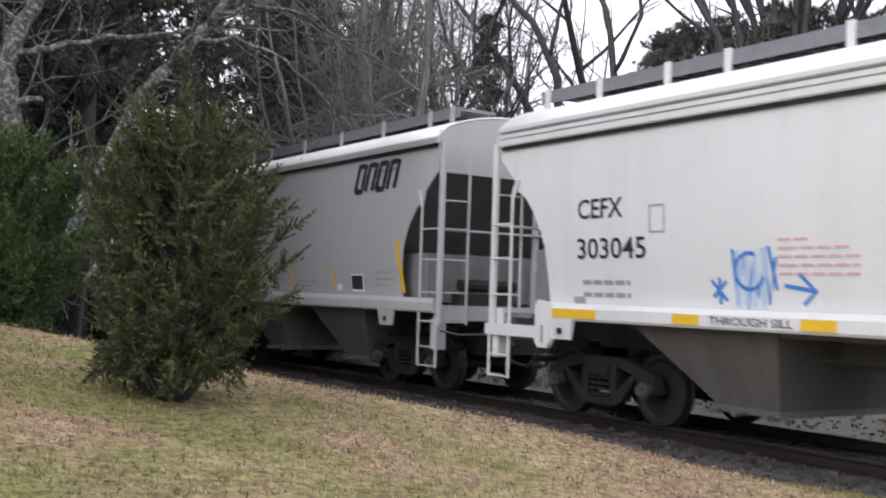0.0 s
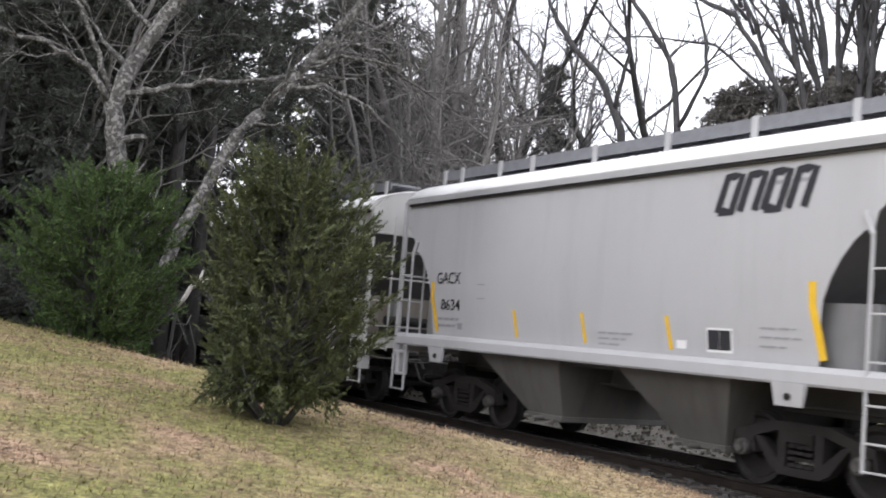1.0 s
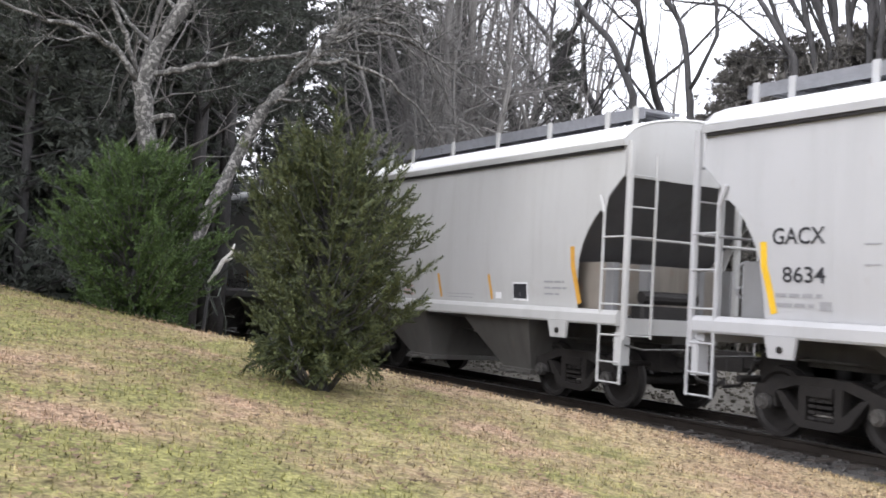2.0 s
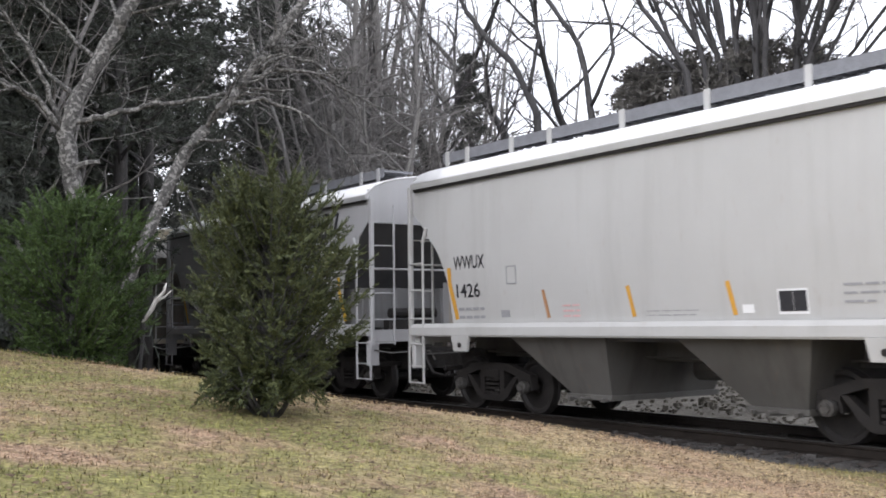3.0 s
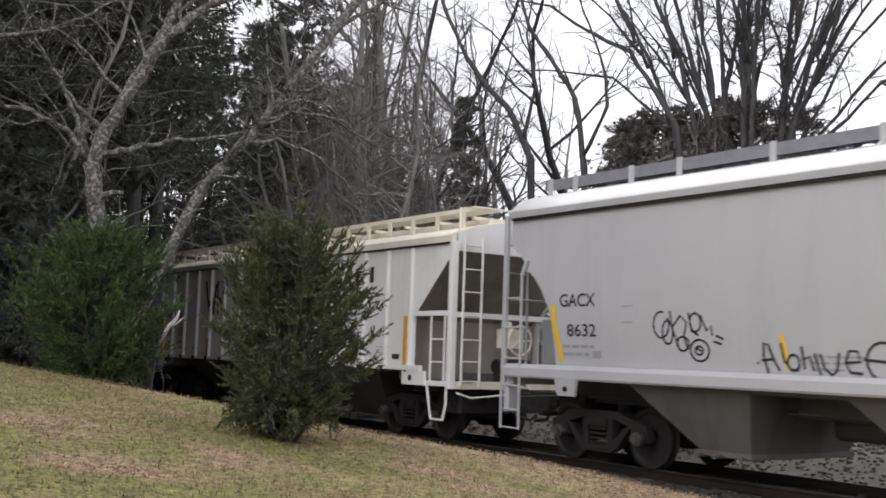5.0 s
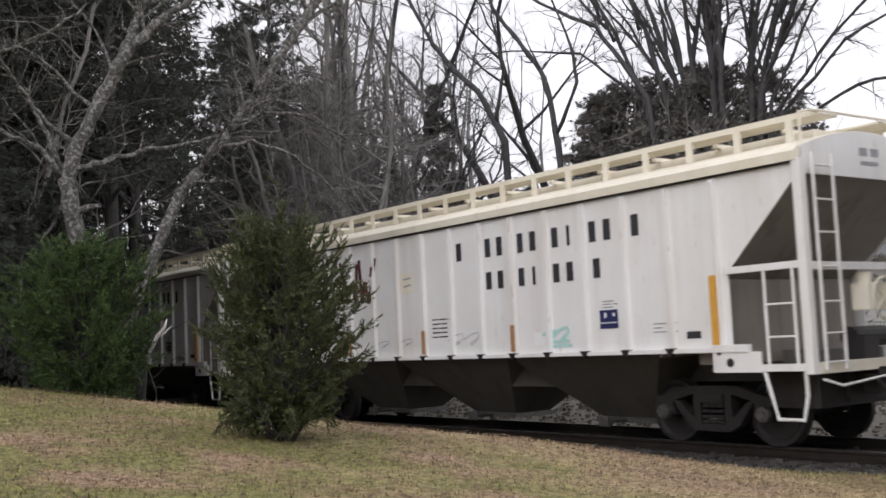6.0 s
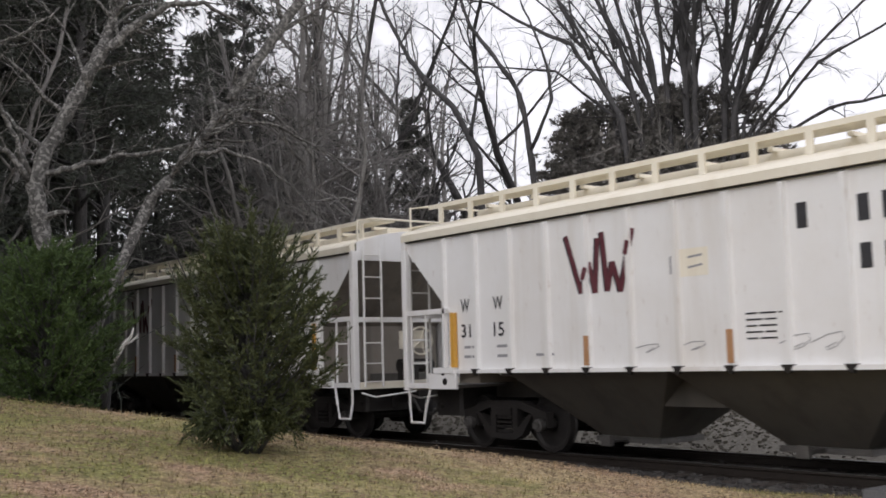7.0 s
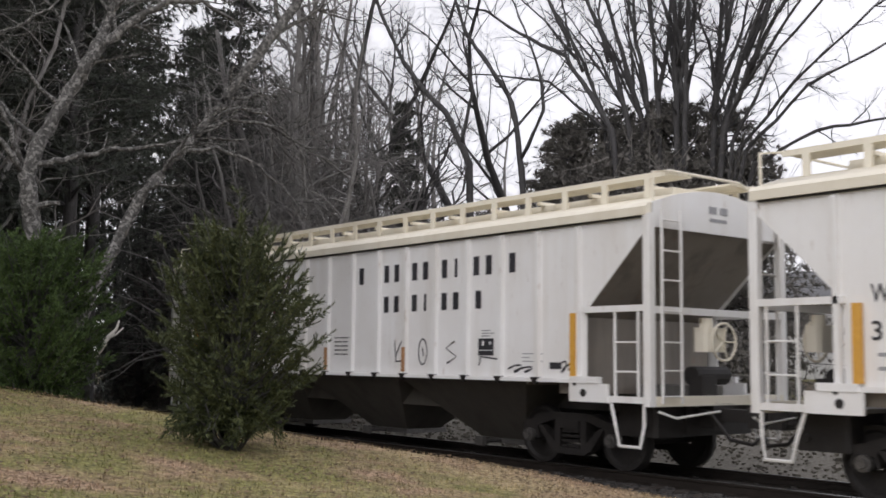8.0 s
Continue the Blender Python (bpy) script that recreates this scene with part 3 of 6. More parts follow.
def juniper(label, base, tall, wide, mat, seed, boughs, spire=0.4, shoots=6):
    """A shaggy evergreen bush: stems, upswept boughs with feathery side sprays, an uneven outline and gaps."""
    rng = random.Random(seed)
    bush = thing("juniper_bush", label, "bush")
    wood, leaf = Geo(), Geo()
    wood.tube([(0, 0, -0.1), (0.03, 0, 0.4 * tall), (0, 0.03, 0.95 * tall)], [0.075, 0.05, 0.008], 7)
    for _ in range(12):
        a = rng.uniform(0, 6.28)
        wood.tube([(0.1 * math.cos(a), 0.1 * math.sin(a), -0.08), (0.3 * math.cos(a), 0.3 * math.sin(a), rng.uniform(0.05, 0.22)), (0.5 * wide * math.cos(a), 0.5 * wide * math.sin(a), rng.uniform(0.1, 0.5))], [0.026, 0.018, 0.006], 5)

    def spray(p, d, length):
        """A flat feathery spray: a shoot with fine leaflets on it."""
        side = d.cross(Vector([rng.uniform(-1, 1) for _ in range(3)])).normalized()
        n = max(4, int(length / 0.016))
        for i in range(n):
            k = (i + 0.5) / n
            c = p + d * length * k
            for s in (-1, 1):
                u = (d * 0.8 + side * s * rng.uniform(0.3, 0.9) + Vector([rng.uniform(-0.3, 0.3) for _ in range(3)])).normalized() * rng.uniform(0.035, 0.07) * (1.15 - 0.6 * k)
                v = u.cross(Vector([rng.uniform(-1, 1) for _ in range(3)])).normalized() * rng.uniform(0.005, 0.010)
                b = len(leaf.v)
                leaf.v += [tuple(c - v), tuple(c + v), tuple(c + u)]
                leaf.f.append((b, b + 1, b + 2))

    for i in range(boughs):
        k = ((i + rng.random()) / boughs) ** 1.2
        a = rng.uniform(0, 6.28)
        z0 = tall * (0.03 + 0.84 * k)
        prof = 0.52 + 1.5 * k if k < 0.32 else 1.0 - 1.15 * (k - 0.32) ** 1.15
        lump = 1 + 0.6 * noise.noise((math.cos(a) * 1.6, math.sin(a) * 1.6, z0 * 1.7 + seed))
        reach = wide * max(prof, 0.12) * lump * (rng.uniform(0.5, 1.0) if rng.random() < 0.85 else rng.uniform(0.95, 1.12))
        reach = min(reach, 0.98 * wide)
        up = rng.uniform(0.0, 0.5) + 0.95 * k
        o = Vector((0, 0, z0))
        end = o + Vector((math.cos(a) * reach, math.sin(a) * reach, min(up * reach + rng.uniform(-0.03, 0.2), 0.65)))
        mid = o.lerp(end, 0.55) - Vector((0, 0, 0.10 * reach))
        wood.tube([o, mid, end], [0.015, 0.009, 0.003], 3, False)
        d = (end - mid).normalized()
        spray(end - d * 0.1, d, rng.uniform(0.18, 0.38))
        for _ in range(int(7 + 10 * reach)):
            q = 0.22 + 0.78 * rng.random() ** 0.7
            c = o.lerp(mid, q * 2) if q < 0.5 else mid.lerp(end, q * 2 - 1)
            nd = (d * 0.7 + Vector((0, 0, 0.25)) + 0.9 * Vector([rng.uniform(-1, 1) for _ in range(3)])).normalized()
            spray(c, nd, rng.uniform(0.08, 0.20))
    for i in range(int(boughs * 0.22)):
        a = rng.uniform(0, 6.28)
        o = Vector((0.1 * math.cos(a), 0.1 * math.sin(a), rng.uniform(0.2, 0.5)))
        reach = wide * rng.uniform(0.3, 0.68)
        end = Vector((reach * math.cos(a), reach * math.sin(a), rng.uniform(0.04, 0.35) + 0.12 * (reach > 0.7 * wide)))
        wood.tube([o, o.lerp(end, 0.5) + Vector((0, 0, 0.06)), end], [0.013, 0.008, 0.003], 3, False)
        d = (end - o).normalized()
        for _ in range(13):
            c = o.lerp(end, 0.3 + 0.7 * rng.random())
            spray(c, (d * 0.6 + 0.9 * Vector([rng.uniform(-1, 1) for _ in range(3)])).normalized(), rng.uniform(0.08, 0.2))
    for i in range(shoots):
        a, out = 6.28 * (i + rng.random()) / shoots, rng.uniform(0.2, 0.62) * wide
        o = Vector((out * math.cos(a), out * math.sin(a), tall * rng.uniform(0.62, 0.86)))
        d = Vector((0.45 * math.cos(a), 0.45 * math.sin(a), 1)).normalized()
        long = rng.uniform(0.35, 0.7)
        wood.tube([o, o + d * long * 0.6, o + d * long + Vector((0, 0, 0.05))], [0.011, 0.007, 0.003], 4)
        for _ in range(9):
            k = rng.random()
            w = rng.uniform(0, 6.28)
            spray(o + d * long * k, (d + Vector((math.cos(w), math.sin(w), rng.uniform(-0.2, 0.5)))).normalized(), rng.uniform(0.08, 0.2) * (1.2 - 0.7 * k))
    top = Vector((0, 0, 0.88 * tall))
    wood.tube([top, top + Vector((0.02, 0, spire * 1.4))], [0.012, 0.003], 4)
    for _ in range(int(44 * spire)):
        k = rng.random()
        a = rng.uniform(0, 6.28)
        out = Vector((math.cos(a), math.sin(a), rng.uniform(0.4, 1.2))).normalized()
        spray(top + Vector((0, 0, k * spire * 1.35)), out, rng.uniform(0.12, 0.26) * (1.15 - 0.75 * k))
    part("trunk", wood, BARKDARK, bush, "dark twisted stems", True)
    part("crown", leaf.mesh("crown", mat), mat, bush)
    bush.matrix_basis = pose(*base)
    return bush


juniper("shaggy olive-green juniper bush on the lawn's edge", (2.40, 10.0, 0.74), 2.10, 1.02, JUNIPER, 21, 340, 0.68, 13)
juniper("dense dark green cedar bush at the wood's edge", (1.85, 15.0, 0.80), 2.35, 1.30, CEDAR, 22, 420, 0.2)
juniper("dark green cedar bush under the trees", (-0.9, 16.4, 1.0), 2.2, 1.3, CEDAR, 23, 300, 0.1)


def hero_limb(geo, rng, pts, r0, r1, twigs, length, sides=9):
    """A limb along given bends, roughened between them, with side twigs."""
    pts = [Vector(p) for p in pts]
    fine = []
    for i in range(len(pts) - 1):
        for k in range(4):
            fine.append(pts[i].lerp(pts[i + 1], k / 4) + Vector([rng.uniform(-0.028, 0.028) for _ in range(3)]))
    fine.append(pts[-1])
    n = len(fine) - 1
    radii = [r0 + (r1 - r0) * i / n for i in range(n + 1)]
    geo.tube(fine, [q * rng.uniform(0.88, 1.14) for q in radii], sides)
    for _ in range(twigs):
        k = rng.uniform(0.3, 1.0) * n
        i = min(int(k), n - 1)
        axis = (fine[i + 1] - fine[i]).normalized()
        side = axis.cross(Vector([rng.uniform(-1, 1) for _ in range(3)])).normalized()
        limb(geo, rng, fine[i], axis * 0.7 + side * 0.75, radii[i] * 0.4 + 0.004, length * rng.uniform(0.4, 1.2), 2, 0.75, 0.0, 0.36, (0, 0, 5, 4))


def forked_tree():
    """A pale old tree with a low fork, a stub and long sideways limbs."""
    rng = random.Random(31)
    tree = thing("forked_tree", "pale lichen-flecked bare tree with a low fork and long limbs", "tree")
    t = Geo()
    hero_limb(t, rng, [(2.95, 16.9, 0.3), (2.62, 16.85, 2.6), (2.36, 16.8, 3.7), (2.20, 16.8, 4.45), (2.40, 16.8, 5.03), (2.84, 16.8, 5.9), (3.2, 16.85, 6.6), (3.45, 16.9, 7.15), (3.75, 17.0, 8.0), (4.3, 17.1, 10.2)], 0.165, 0.05, 16, 1.8)
    part("trunk", t, BARK, tree, "scaly flecked trunk", True)
    for pts, r0, r1, tw, ln in (
        ([(2.98, 16.8, 6.15), (3.32, 16.75, 6.78), (3.75, 16.7, 7.22), (4.35, 16.6, 7.68), (5.0, 16.5, 7.85), (5.7, 16.4, 7.5)], 0.10, 0.022, 12, 1.4),
        ([(2.18, 16.8, 4.52), (1.80, 16.75, 4.94), (1.23, 16.7, 5.15), (0.4, 16.6, 5.2), (-0.9, 16.5, 5.6)], 0.058, 0.015, 9, 1.2),
        ([(2.14, 16.8, 4.62), (1.87, 16.8, 5.34), (1.53, 16.8, 5.94), (1.15, 16.7, 6.4), (0.6, 16.6, 7.4)], 0.045, 0.012, 9, 1.1),
        ([(1.72, 16.8, 5.55), (1.66, 16.75, 5.85), (1.74, 16.7, 6.2)], 0.02, 0.007, 3, 0.5),
        ([(0.0, 16.5, 6.1), (0.9, 16.5, 6.25), (1.8, 16.5, 6.65), (2.5, 16.5, 7.3)], 0.04, 0.012, 10, 1.1),
        ([(2.33, 16.75, 4.62), (2.62, 16.7, 4.72), (3.1, 16.65, 4.90), (3.7, 16.6, 5.06), (4.4, 16.6, 5.24), (5.03, 16.6, 5.42), (5.9, 16.5, 5.5)], 0.055, 0.018, 7, 0.9),
    ):
        b = Geo()
        hero_limb(b, rng, pts, r0, r1, tw, ln)
        part("limb", b, BARK, tree, smooth=True)
    b = Geo()
    b.tube([(2.36, 16.75, 3.95), (2.52, 16.6, 4.02), (2.66, 16.5, 4.03)], [0.06, 0.045, 0.035], 7)
    b.tube([(2.62, 16.75, 3.0), (2.66, 16.6, 3.3), (2.60, 16.55, 3.5), (2.72, 16.5, 3.72)], [0.03, 0.028, 0.022, 0.012], 6)
    part("broken_stub", b, BARK, tree, "snapped pale stubs")


def leaning_tree():
    rng = random.Random(33)
    tree = thing("leaning_tree", "slanting grey bare tree leaning over the track", "tree")
    t = Geo()
    hero_limb(t, rng, [(2.6, 16.7, 0.4), (3.3, 16.6, 2.7), (3.93, 16.6, 4.1), (4.5, 16.6, 4.9), (5.02, 16.6, 5.51), (5.54, 16.6, 6.25), (6.08, 16.6, 6.96), (6.64, 16.6, 7.82), (7.6, 16.6, 9.4)], 0.09, 0.08, 12, 1.4)
    part("trunk", t, BARK, tree, smooth=True)
    for pts, r0, tw in (
        ([(4.75, 16.6, 5.15), (5.3, 16.4, 5.25), (5.9, 16.3, 5.1), (6.5, 16.2, 4.7), (7.0, 16.2, 4.2)], 0.04, 10),
        ([(5.1, 16.6, 5.6), (5.6, 16.4, 5.8), (6.3, 16.3, 5.75), (7.0, 16.2, 5.45), (7.7, 16.2, 5.2)], 0.04, 12),
        ([(5.2, 16.6, 5.75), (5.7, 16.5, 6.05), (6.4, 16.5, 6.0), (7.0, 16.5, 5.5), (7.3, 16.5, 4.8)], 0.035, 10),
        ([(5.5, 16.6, 6.2), (6.0, 16.8, 6.3), (6.7, 17.0, 6.75), (7.6, 17.2, 6.7)], 0.04, 10),
        ([(6.6, 16.6, 7.8), (6.3, 16.7, 8.8), (6.4, 16.8, 10.2)], 0.05, 10),
        ([(6.4, 16.6, 7.5), (7.4, 16.6, 8.2), (8.4, 16.5, 8.1)], 0.045, 12),
    ):
        b = Geo()
        hero_limb(b, rng, pts, r0, 0.01, tw, 1.0)
        part("limb", b, BARK, tree, smooth=True)


forked_tree()
leaning_tree()
b = Geo().tube([(3.27, 16.3, 1.60), (3.40, 16.28, 1.80), (3.45, 16.25, 1.93), (3.56, 16.2, 2.06), (3.60, 16.2, 2.20)], [0.025, 0.034, 0.036, 0.026, 0.012], 6)
b.tube([(3.45, 16.25, 1.92), (3.58, 16.25, 1.98), (3.70, 16.25, 2.09)], [0.028, 0.018, 0.008], 5)
snag = thing("broken_snag", "bleached broken snag among the bushes", "dead branch", data=fixed(b.mesh("broken_snag", DEADWOOD, True)))
part("stem", Geo().tube([(3.30, 16.3, 1.68), (3.22, 16.35, 0.6), (3.2, 16.4, -0.1)], [0.025, 0.03, 0.035], 5), BARKDARK, snag, "dark weathered stem")

# the dark evergreens behind the lawn
rng = random.Random(41)
pines = [conifer("tall dark pine of the dense wood", 51, 16, 3.8), conifer("tall dark pine with drooping boughs", 52, 14, 3.4, bare=0.06), conifer("slender dark evergreen of the wood", 53, 11, 2.4, bare=0.04), conifer("narrow ivy-dark evergreen beyond the track", 54, 10.5, 1.7, bare=0.05, whorls=26, taper=0.9)]
spots = [(-4.5, 21), (-1.2, 22.0), (2.0, 21.5), (20.2, 31.0), (2.6, 23.0), (-7.5, 24), (-3, 25), (0.4, 25.5), (3.4, 26), (4.0, 28), (-9, 29), (-5.5, 30), (-1.5, 29.5), (2.4, 31), (4.6, 33), (4.2, 37), (-3.5, 36), (1.5, 38), (4.0, 42), (-11, 20), (-8, 18.8), (-14, 25), (4.6, 47), (3, 50), (14.2, 43), (17.6, 43), (13.4, 46), (21.5, 44), (24, 47), (16, 47), (4.8, 56), (15.0, 62), (0.8, 19.6), (-2.6, 19.4), (1.6, 20.6), (1.2, 21.6), (3.2, 25.0), (3.8, 30.5)]
for i, (x, y) in enumerate(spots):
    k = i if i < 4 else rng.choice((0, 1)) if i < 32 else 2
    s = rng.uniform(0.88, 1.15)
    place(pines[k], x if i < 4 else x + rng.uniform(-0.5, 0.5), y + rng.uniform(-0.4, 0.4), rng.uniform(0, 360), s, first=i < 4)
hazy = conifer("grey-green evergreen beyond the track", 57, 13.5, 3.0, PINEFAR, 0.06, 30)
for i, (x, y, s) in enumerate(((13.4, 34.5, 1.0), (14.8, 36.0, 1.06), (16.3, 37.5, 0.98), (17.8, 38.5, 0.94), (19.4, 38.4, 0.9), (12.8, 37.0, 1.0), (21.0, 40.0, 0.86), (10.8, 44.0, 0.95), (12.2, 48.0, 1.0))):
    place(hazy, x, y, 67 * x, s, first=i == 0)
low = conifer("low grey-green evergreen behind the thicket", 58, 8.6, 2.0, VINE, 0.03, 24, 0.8)
for i, (x, y, s) in enumerate(((24.2, 35.5, 0.95), (24.6, 33.2, 0.85), (24.0, 31.0, 0.80), (24.8, 29.0, 0.72), (22.8, 37.5, 0.98), (21.2, 23.6, 1.05), (13.2, 29.6, 0.6))):
    place(low, x, y, 53 * y, s, first=i == 0)
high = conifer("tall pine with a high dark crown", 56, 19, 3.9, None, 0.30, 34)
for i, (x, y, s) in enumerate(((5.6, 23.0, 0.9), (6.6, 27.0, 1.0), (6.4, 31.5, 1.1), (14.6, 33.5, 0.9), (3.4, 24.0, 0.95), (4.6, 26.0, 1.0), (1.0, 24.6, 0.9), (6.9, 37.0, 1.1), (4.4, 21.0, 0.85), (2.4, 28.0, 1.05), (7.0, 44.0, 1.1), (-1.0, 26.0, 1.0))):
    place(high, x, y, 51 * i, s, first=i == 0)
mound = conifer("vine-smothered grey-green tree mound", 55, 9.0, 2.9, VINE, 0.02, 28, 0.5)
for i, (x, y, s) in enumerate(((22.2, 17.4, 0.80), (22.6, 18.6, 0.95), (22.0, 19.9, 1.0), (22.8, 21.2, 1.02), (22.4, 22.5, 1.02), (22.8, 23.9, 1.05), (22.6, 25.2, 1.0), (23.0, 26.6, 0.86), (23.4, 28.0, 0.72), (21.4, 22.0, 0.85), (21.6, 19.4, 0.8))):
    place(mound, x, y, 47 * i, s, first=i == 0)

# the leafless trees beyond the track
kinds = [
    bare_tree("tall grey bare tree of the wood", 61, 16, 0.19, BARKFAR, (15, 6, 4), 0.25, spread=0.95, twist=0.2, rise=0.0),
    bare_tree("bare tree with upswept limbs", 62, 15, 0.16, BARKDARK, (13, 5, 4), 0.3, spread=0.7, twist=0.14, rise=0.02),
    bare_tree("thin bare sapling of the wood", 63, 12, 0.08, BARKFAR, (15, 6, 4), 0.2, spread=0.95, twist=0.24, rise=0.0),
    bare_tree("crooked dark bare tree with ivy", 64, 16, 0.22, BARKDARK, (12, 6, 4), 0.3, (0.2, 0.08), 0.8, 0.24, 0.0),
    bare_tree("bushy pale grey bare tree", 65, 11, 0.12, BARKFAR, (24, 7, 4), 0.1, spread=1.1, twist=0.2, rise=-0.02),
    bare_tree("forked dark bare tree beyond the track", 66, 15, 0.2, BARKDARK, (11, 6, 4), 0.25, (-0.18, 0.14), 0.65, 0.22, 0.01),
]
seats = [(13.5, 27.5, 0), (16.5, 30, 1), (14.6, 29, 2), (22.5, 28.5, 3), (13.2, 27.0, 4), (19.4, 29.5, 5)]
for x0, x1, y0, y1, count, choice in ((12.9, 18, 27, 33, 24, (4, 4, 4, 0, 4, 2)), (19, 28, 31, 42, 20, (0, 2, 3, 0, 2, 4)), (19, 26.5, 27, 33, 3, (3, 5)), (18, 32, 42, 58, 16, (0, 1, 2)), (2.4, 4.4, 19, 24, 3, (2, 2)), (-3, 3, 18.5, 21, 4, (2, 4))):
    for _ in range(count):
        seats.append((rng.uniform(x0, x1), rng.uniform(y0, y1), rng.choice(choice)))
seats += [(12.9, 25.6, 4), (13.4, 27.8, 4), (13.1, 29.6, 4), (12.9, 31.6, 4), (14.2, 26.4, 4)]
for i, (x, y, k) in enumerate(seats):
    place(kinds[k], x, y, rng.uniform(0, 360), rng.uniform(0.8, 1.15), first=i < 6)


def traced_tree(label, mat, seed, r0, trunk, limbs, twigs=14, length=2.0):
    """A bare tree whose trunk and main limbs follow given bends."""
    r = random.Random(seed)
    tree = thing("crooked_tree", label, "tree", "leafless trees of the wood")
    b = Geo()
    hero_limb(b, r, trunk, r0, r0 * 0.35, twigs, length, 7)
    part("trunk", b, mat, tree, smooth=True)
    for pts in limbs:
        b = Geo()
        hero_limb(b, r, pts, r0 * 0.6, r0 * 0.15, twigs, length * 0.8, 6)
        part("limb", b, mat, tree, smooth=True)


traced_tree("dark crooked bare tree bending over the thicket", BARKDARK, 101, 0.115, [(19, 23.3, 0.3), (19, 23.44, 6.9), (19, 23.71, 8.9), (19, 24.11, 9.87), (19, 25.15, 11.13), (19, 26.21, 12.35), (19, 26.83, 13.66), (19.1, 27.2, 16)], [[(19, 23.5, 7.8), (19, 22.5, 9.1), (19, 22.65, 10.1), (19, 23.22, 11.5), (19, 24.0, 13.0), (19.2, 24.6, 15)]])
traced_tree("dark forked bare tree with swaying limbs", BARKDARK, 102, 0.13, [(19, 25.6, 0.3), (19, 26.0, 7.98), (19, 27.21, 9.87), (19, 28.64, 11.01), (19, 29.65, 12.12), (19, 30.54, 13.36), (19, 31.48, 14.87), (19, 32.0, 17)], [[(19, 26.4, 8.6), (19.2, 26.1, 10.4), (19.2, 26.6, 12.2), (19.3, 26.3, 14.5)]])
traced_tree("dark slanting bare tree crossing its neighbour", BARKDARK, 103, 0.12, [(19.4, 32.4, 0.3), (19.4, 31.7, 7.88), (19.4, 30.7, 9.4), (19.4, 29.7, 10.66), (19.4, 28.9, 11.71), (19.4, 27.5, 13.38), (19.5, 26.8, 15.5)], [[(19.4, 30.9, 9.2), (19.5, 31.2, 11.0), (19.5, 30.9, 12.6), (19.6, 31.4, 14.8)], [(19.4, 31.5, 8.2), (19.6, 32.6, 10.2), (19.7, 33.0, 12.6), (19.7, 34.0, 15.2)]])
traced_tree("dark bare tree with an arching top", BARKDARK, 104, 0.10, [(20.6, 20.6, 0.3), (20.5, 21.12, 8.44), (20.5, 21.69, 9.31), (20.5, 23.13, 11.2), (20.5, 25.24, 12.42), (20.5, 26.97, 13.63), (20.5, 28.5, 14.2)], [])
traced_tree("pale leaning bare tree before the evergreens", BARKFAR, 105, 0.19, [(15.3, 32, 0.4), (14.79, 32, 6.12), (14.48, 32, 7.65), (13.88, 32, 9.32), (13.31, 32, 10.6), (12.9, 32, 12.6)], [[(14.6, 32, 7.0), (15.3, 31.5, 8.4), (15.4, 31, 10.5), (16.1, 31, 12.5)]], 22, 2.2)
traced_tree("pale bare tree with curling twigs", BARKFAR, 106, 0.14, [(14.5, 31, 0.4), (14.79, 31, 5.14), (15.18, 31, 6.68), (15.48, 31, 8.64), (15.9, 31, 10.64), (16.2, 31, 12.47), (16.6, 31, 15)], [[(15.3, 31, 7.2), (14.8, 30.6, 8.6), (14.9, 30.3, 10.2), (14.5, 30, 12)]], 24, 2.2)
traced_tree("slim pale bare tree at the wood's edge", BARKFAR, 107, 0.14, [(16.8, 32, 0.4), (16.98, 32, 5.89), (17.5, 32, 7.94), (17.4, 32, 9.99), (17.86, 32, 12.12), (18.3, 32, 15)], [[(17.4, 32, 7.6), (18.4, 31.6, 9.2), (18.6, 31.4, 11.4)]], 24, 2.2)


STEMS = ((22.04, 8.8, 24.8, 13.7), (21.45, 8.86, 23.24, 13.28), (21.2, 8.8, 22.62, 13.1), (20.56, 8.84, 21.43, 12.8), (19.95, 8.86, 20.3, 12.5), (19.7, 8.8, 19.76, 12.4), (19.2, 8.7, 19.2, 12.3), (18.88, 8.64, 18.7, 12.1), (18.6, 8.55, 18.2, 11.98), (18.28, 8.45, 17.6, 11.8), (18.0, 8.2, 16.62, 11.56), (17.75, 7.96, 15.7, 11.3))
ARCHES = ((17.5, 7.7, 15.9, 9.9, 13.0, 12.0), (17.3, 7.5, 15.4, 9.0, 13.0, 10.33), (17.1, 7.4, 15.0, 8.8, 12.6, 9.4), (16.8, 7.0, 14.8, 7.6, 12.8, 7.55), (22.3, 8.9, 24.6, 10.8, 27.5, 11.6))


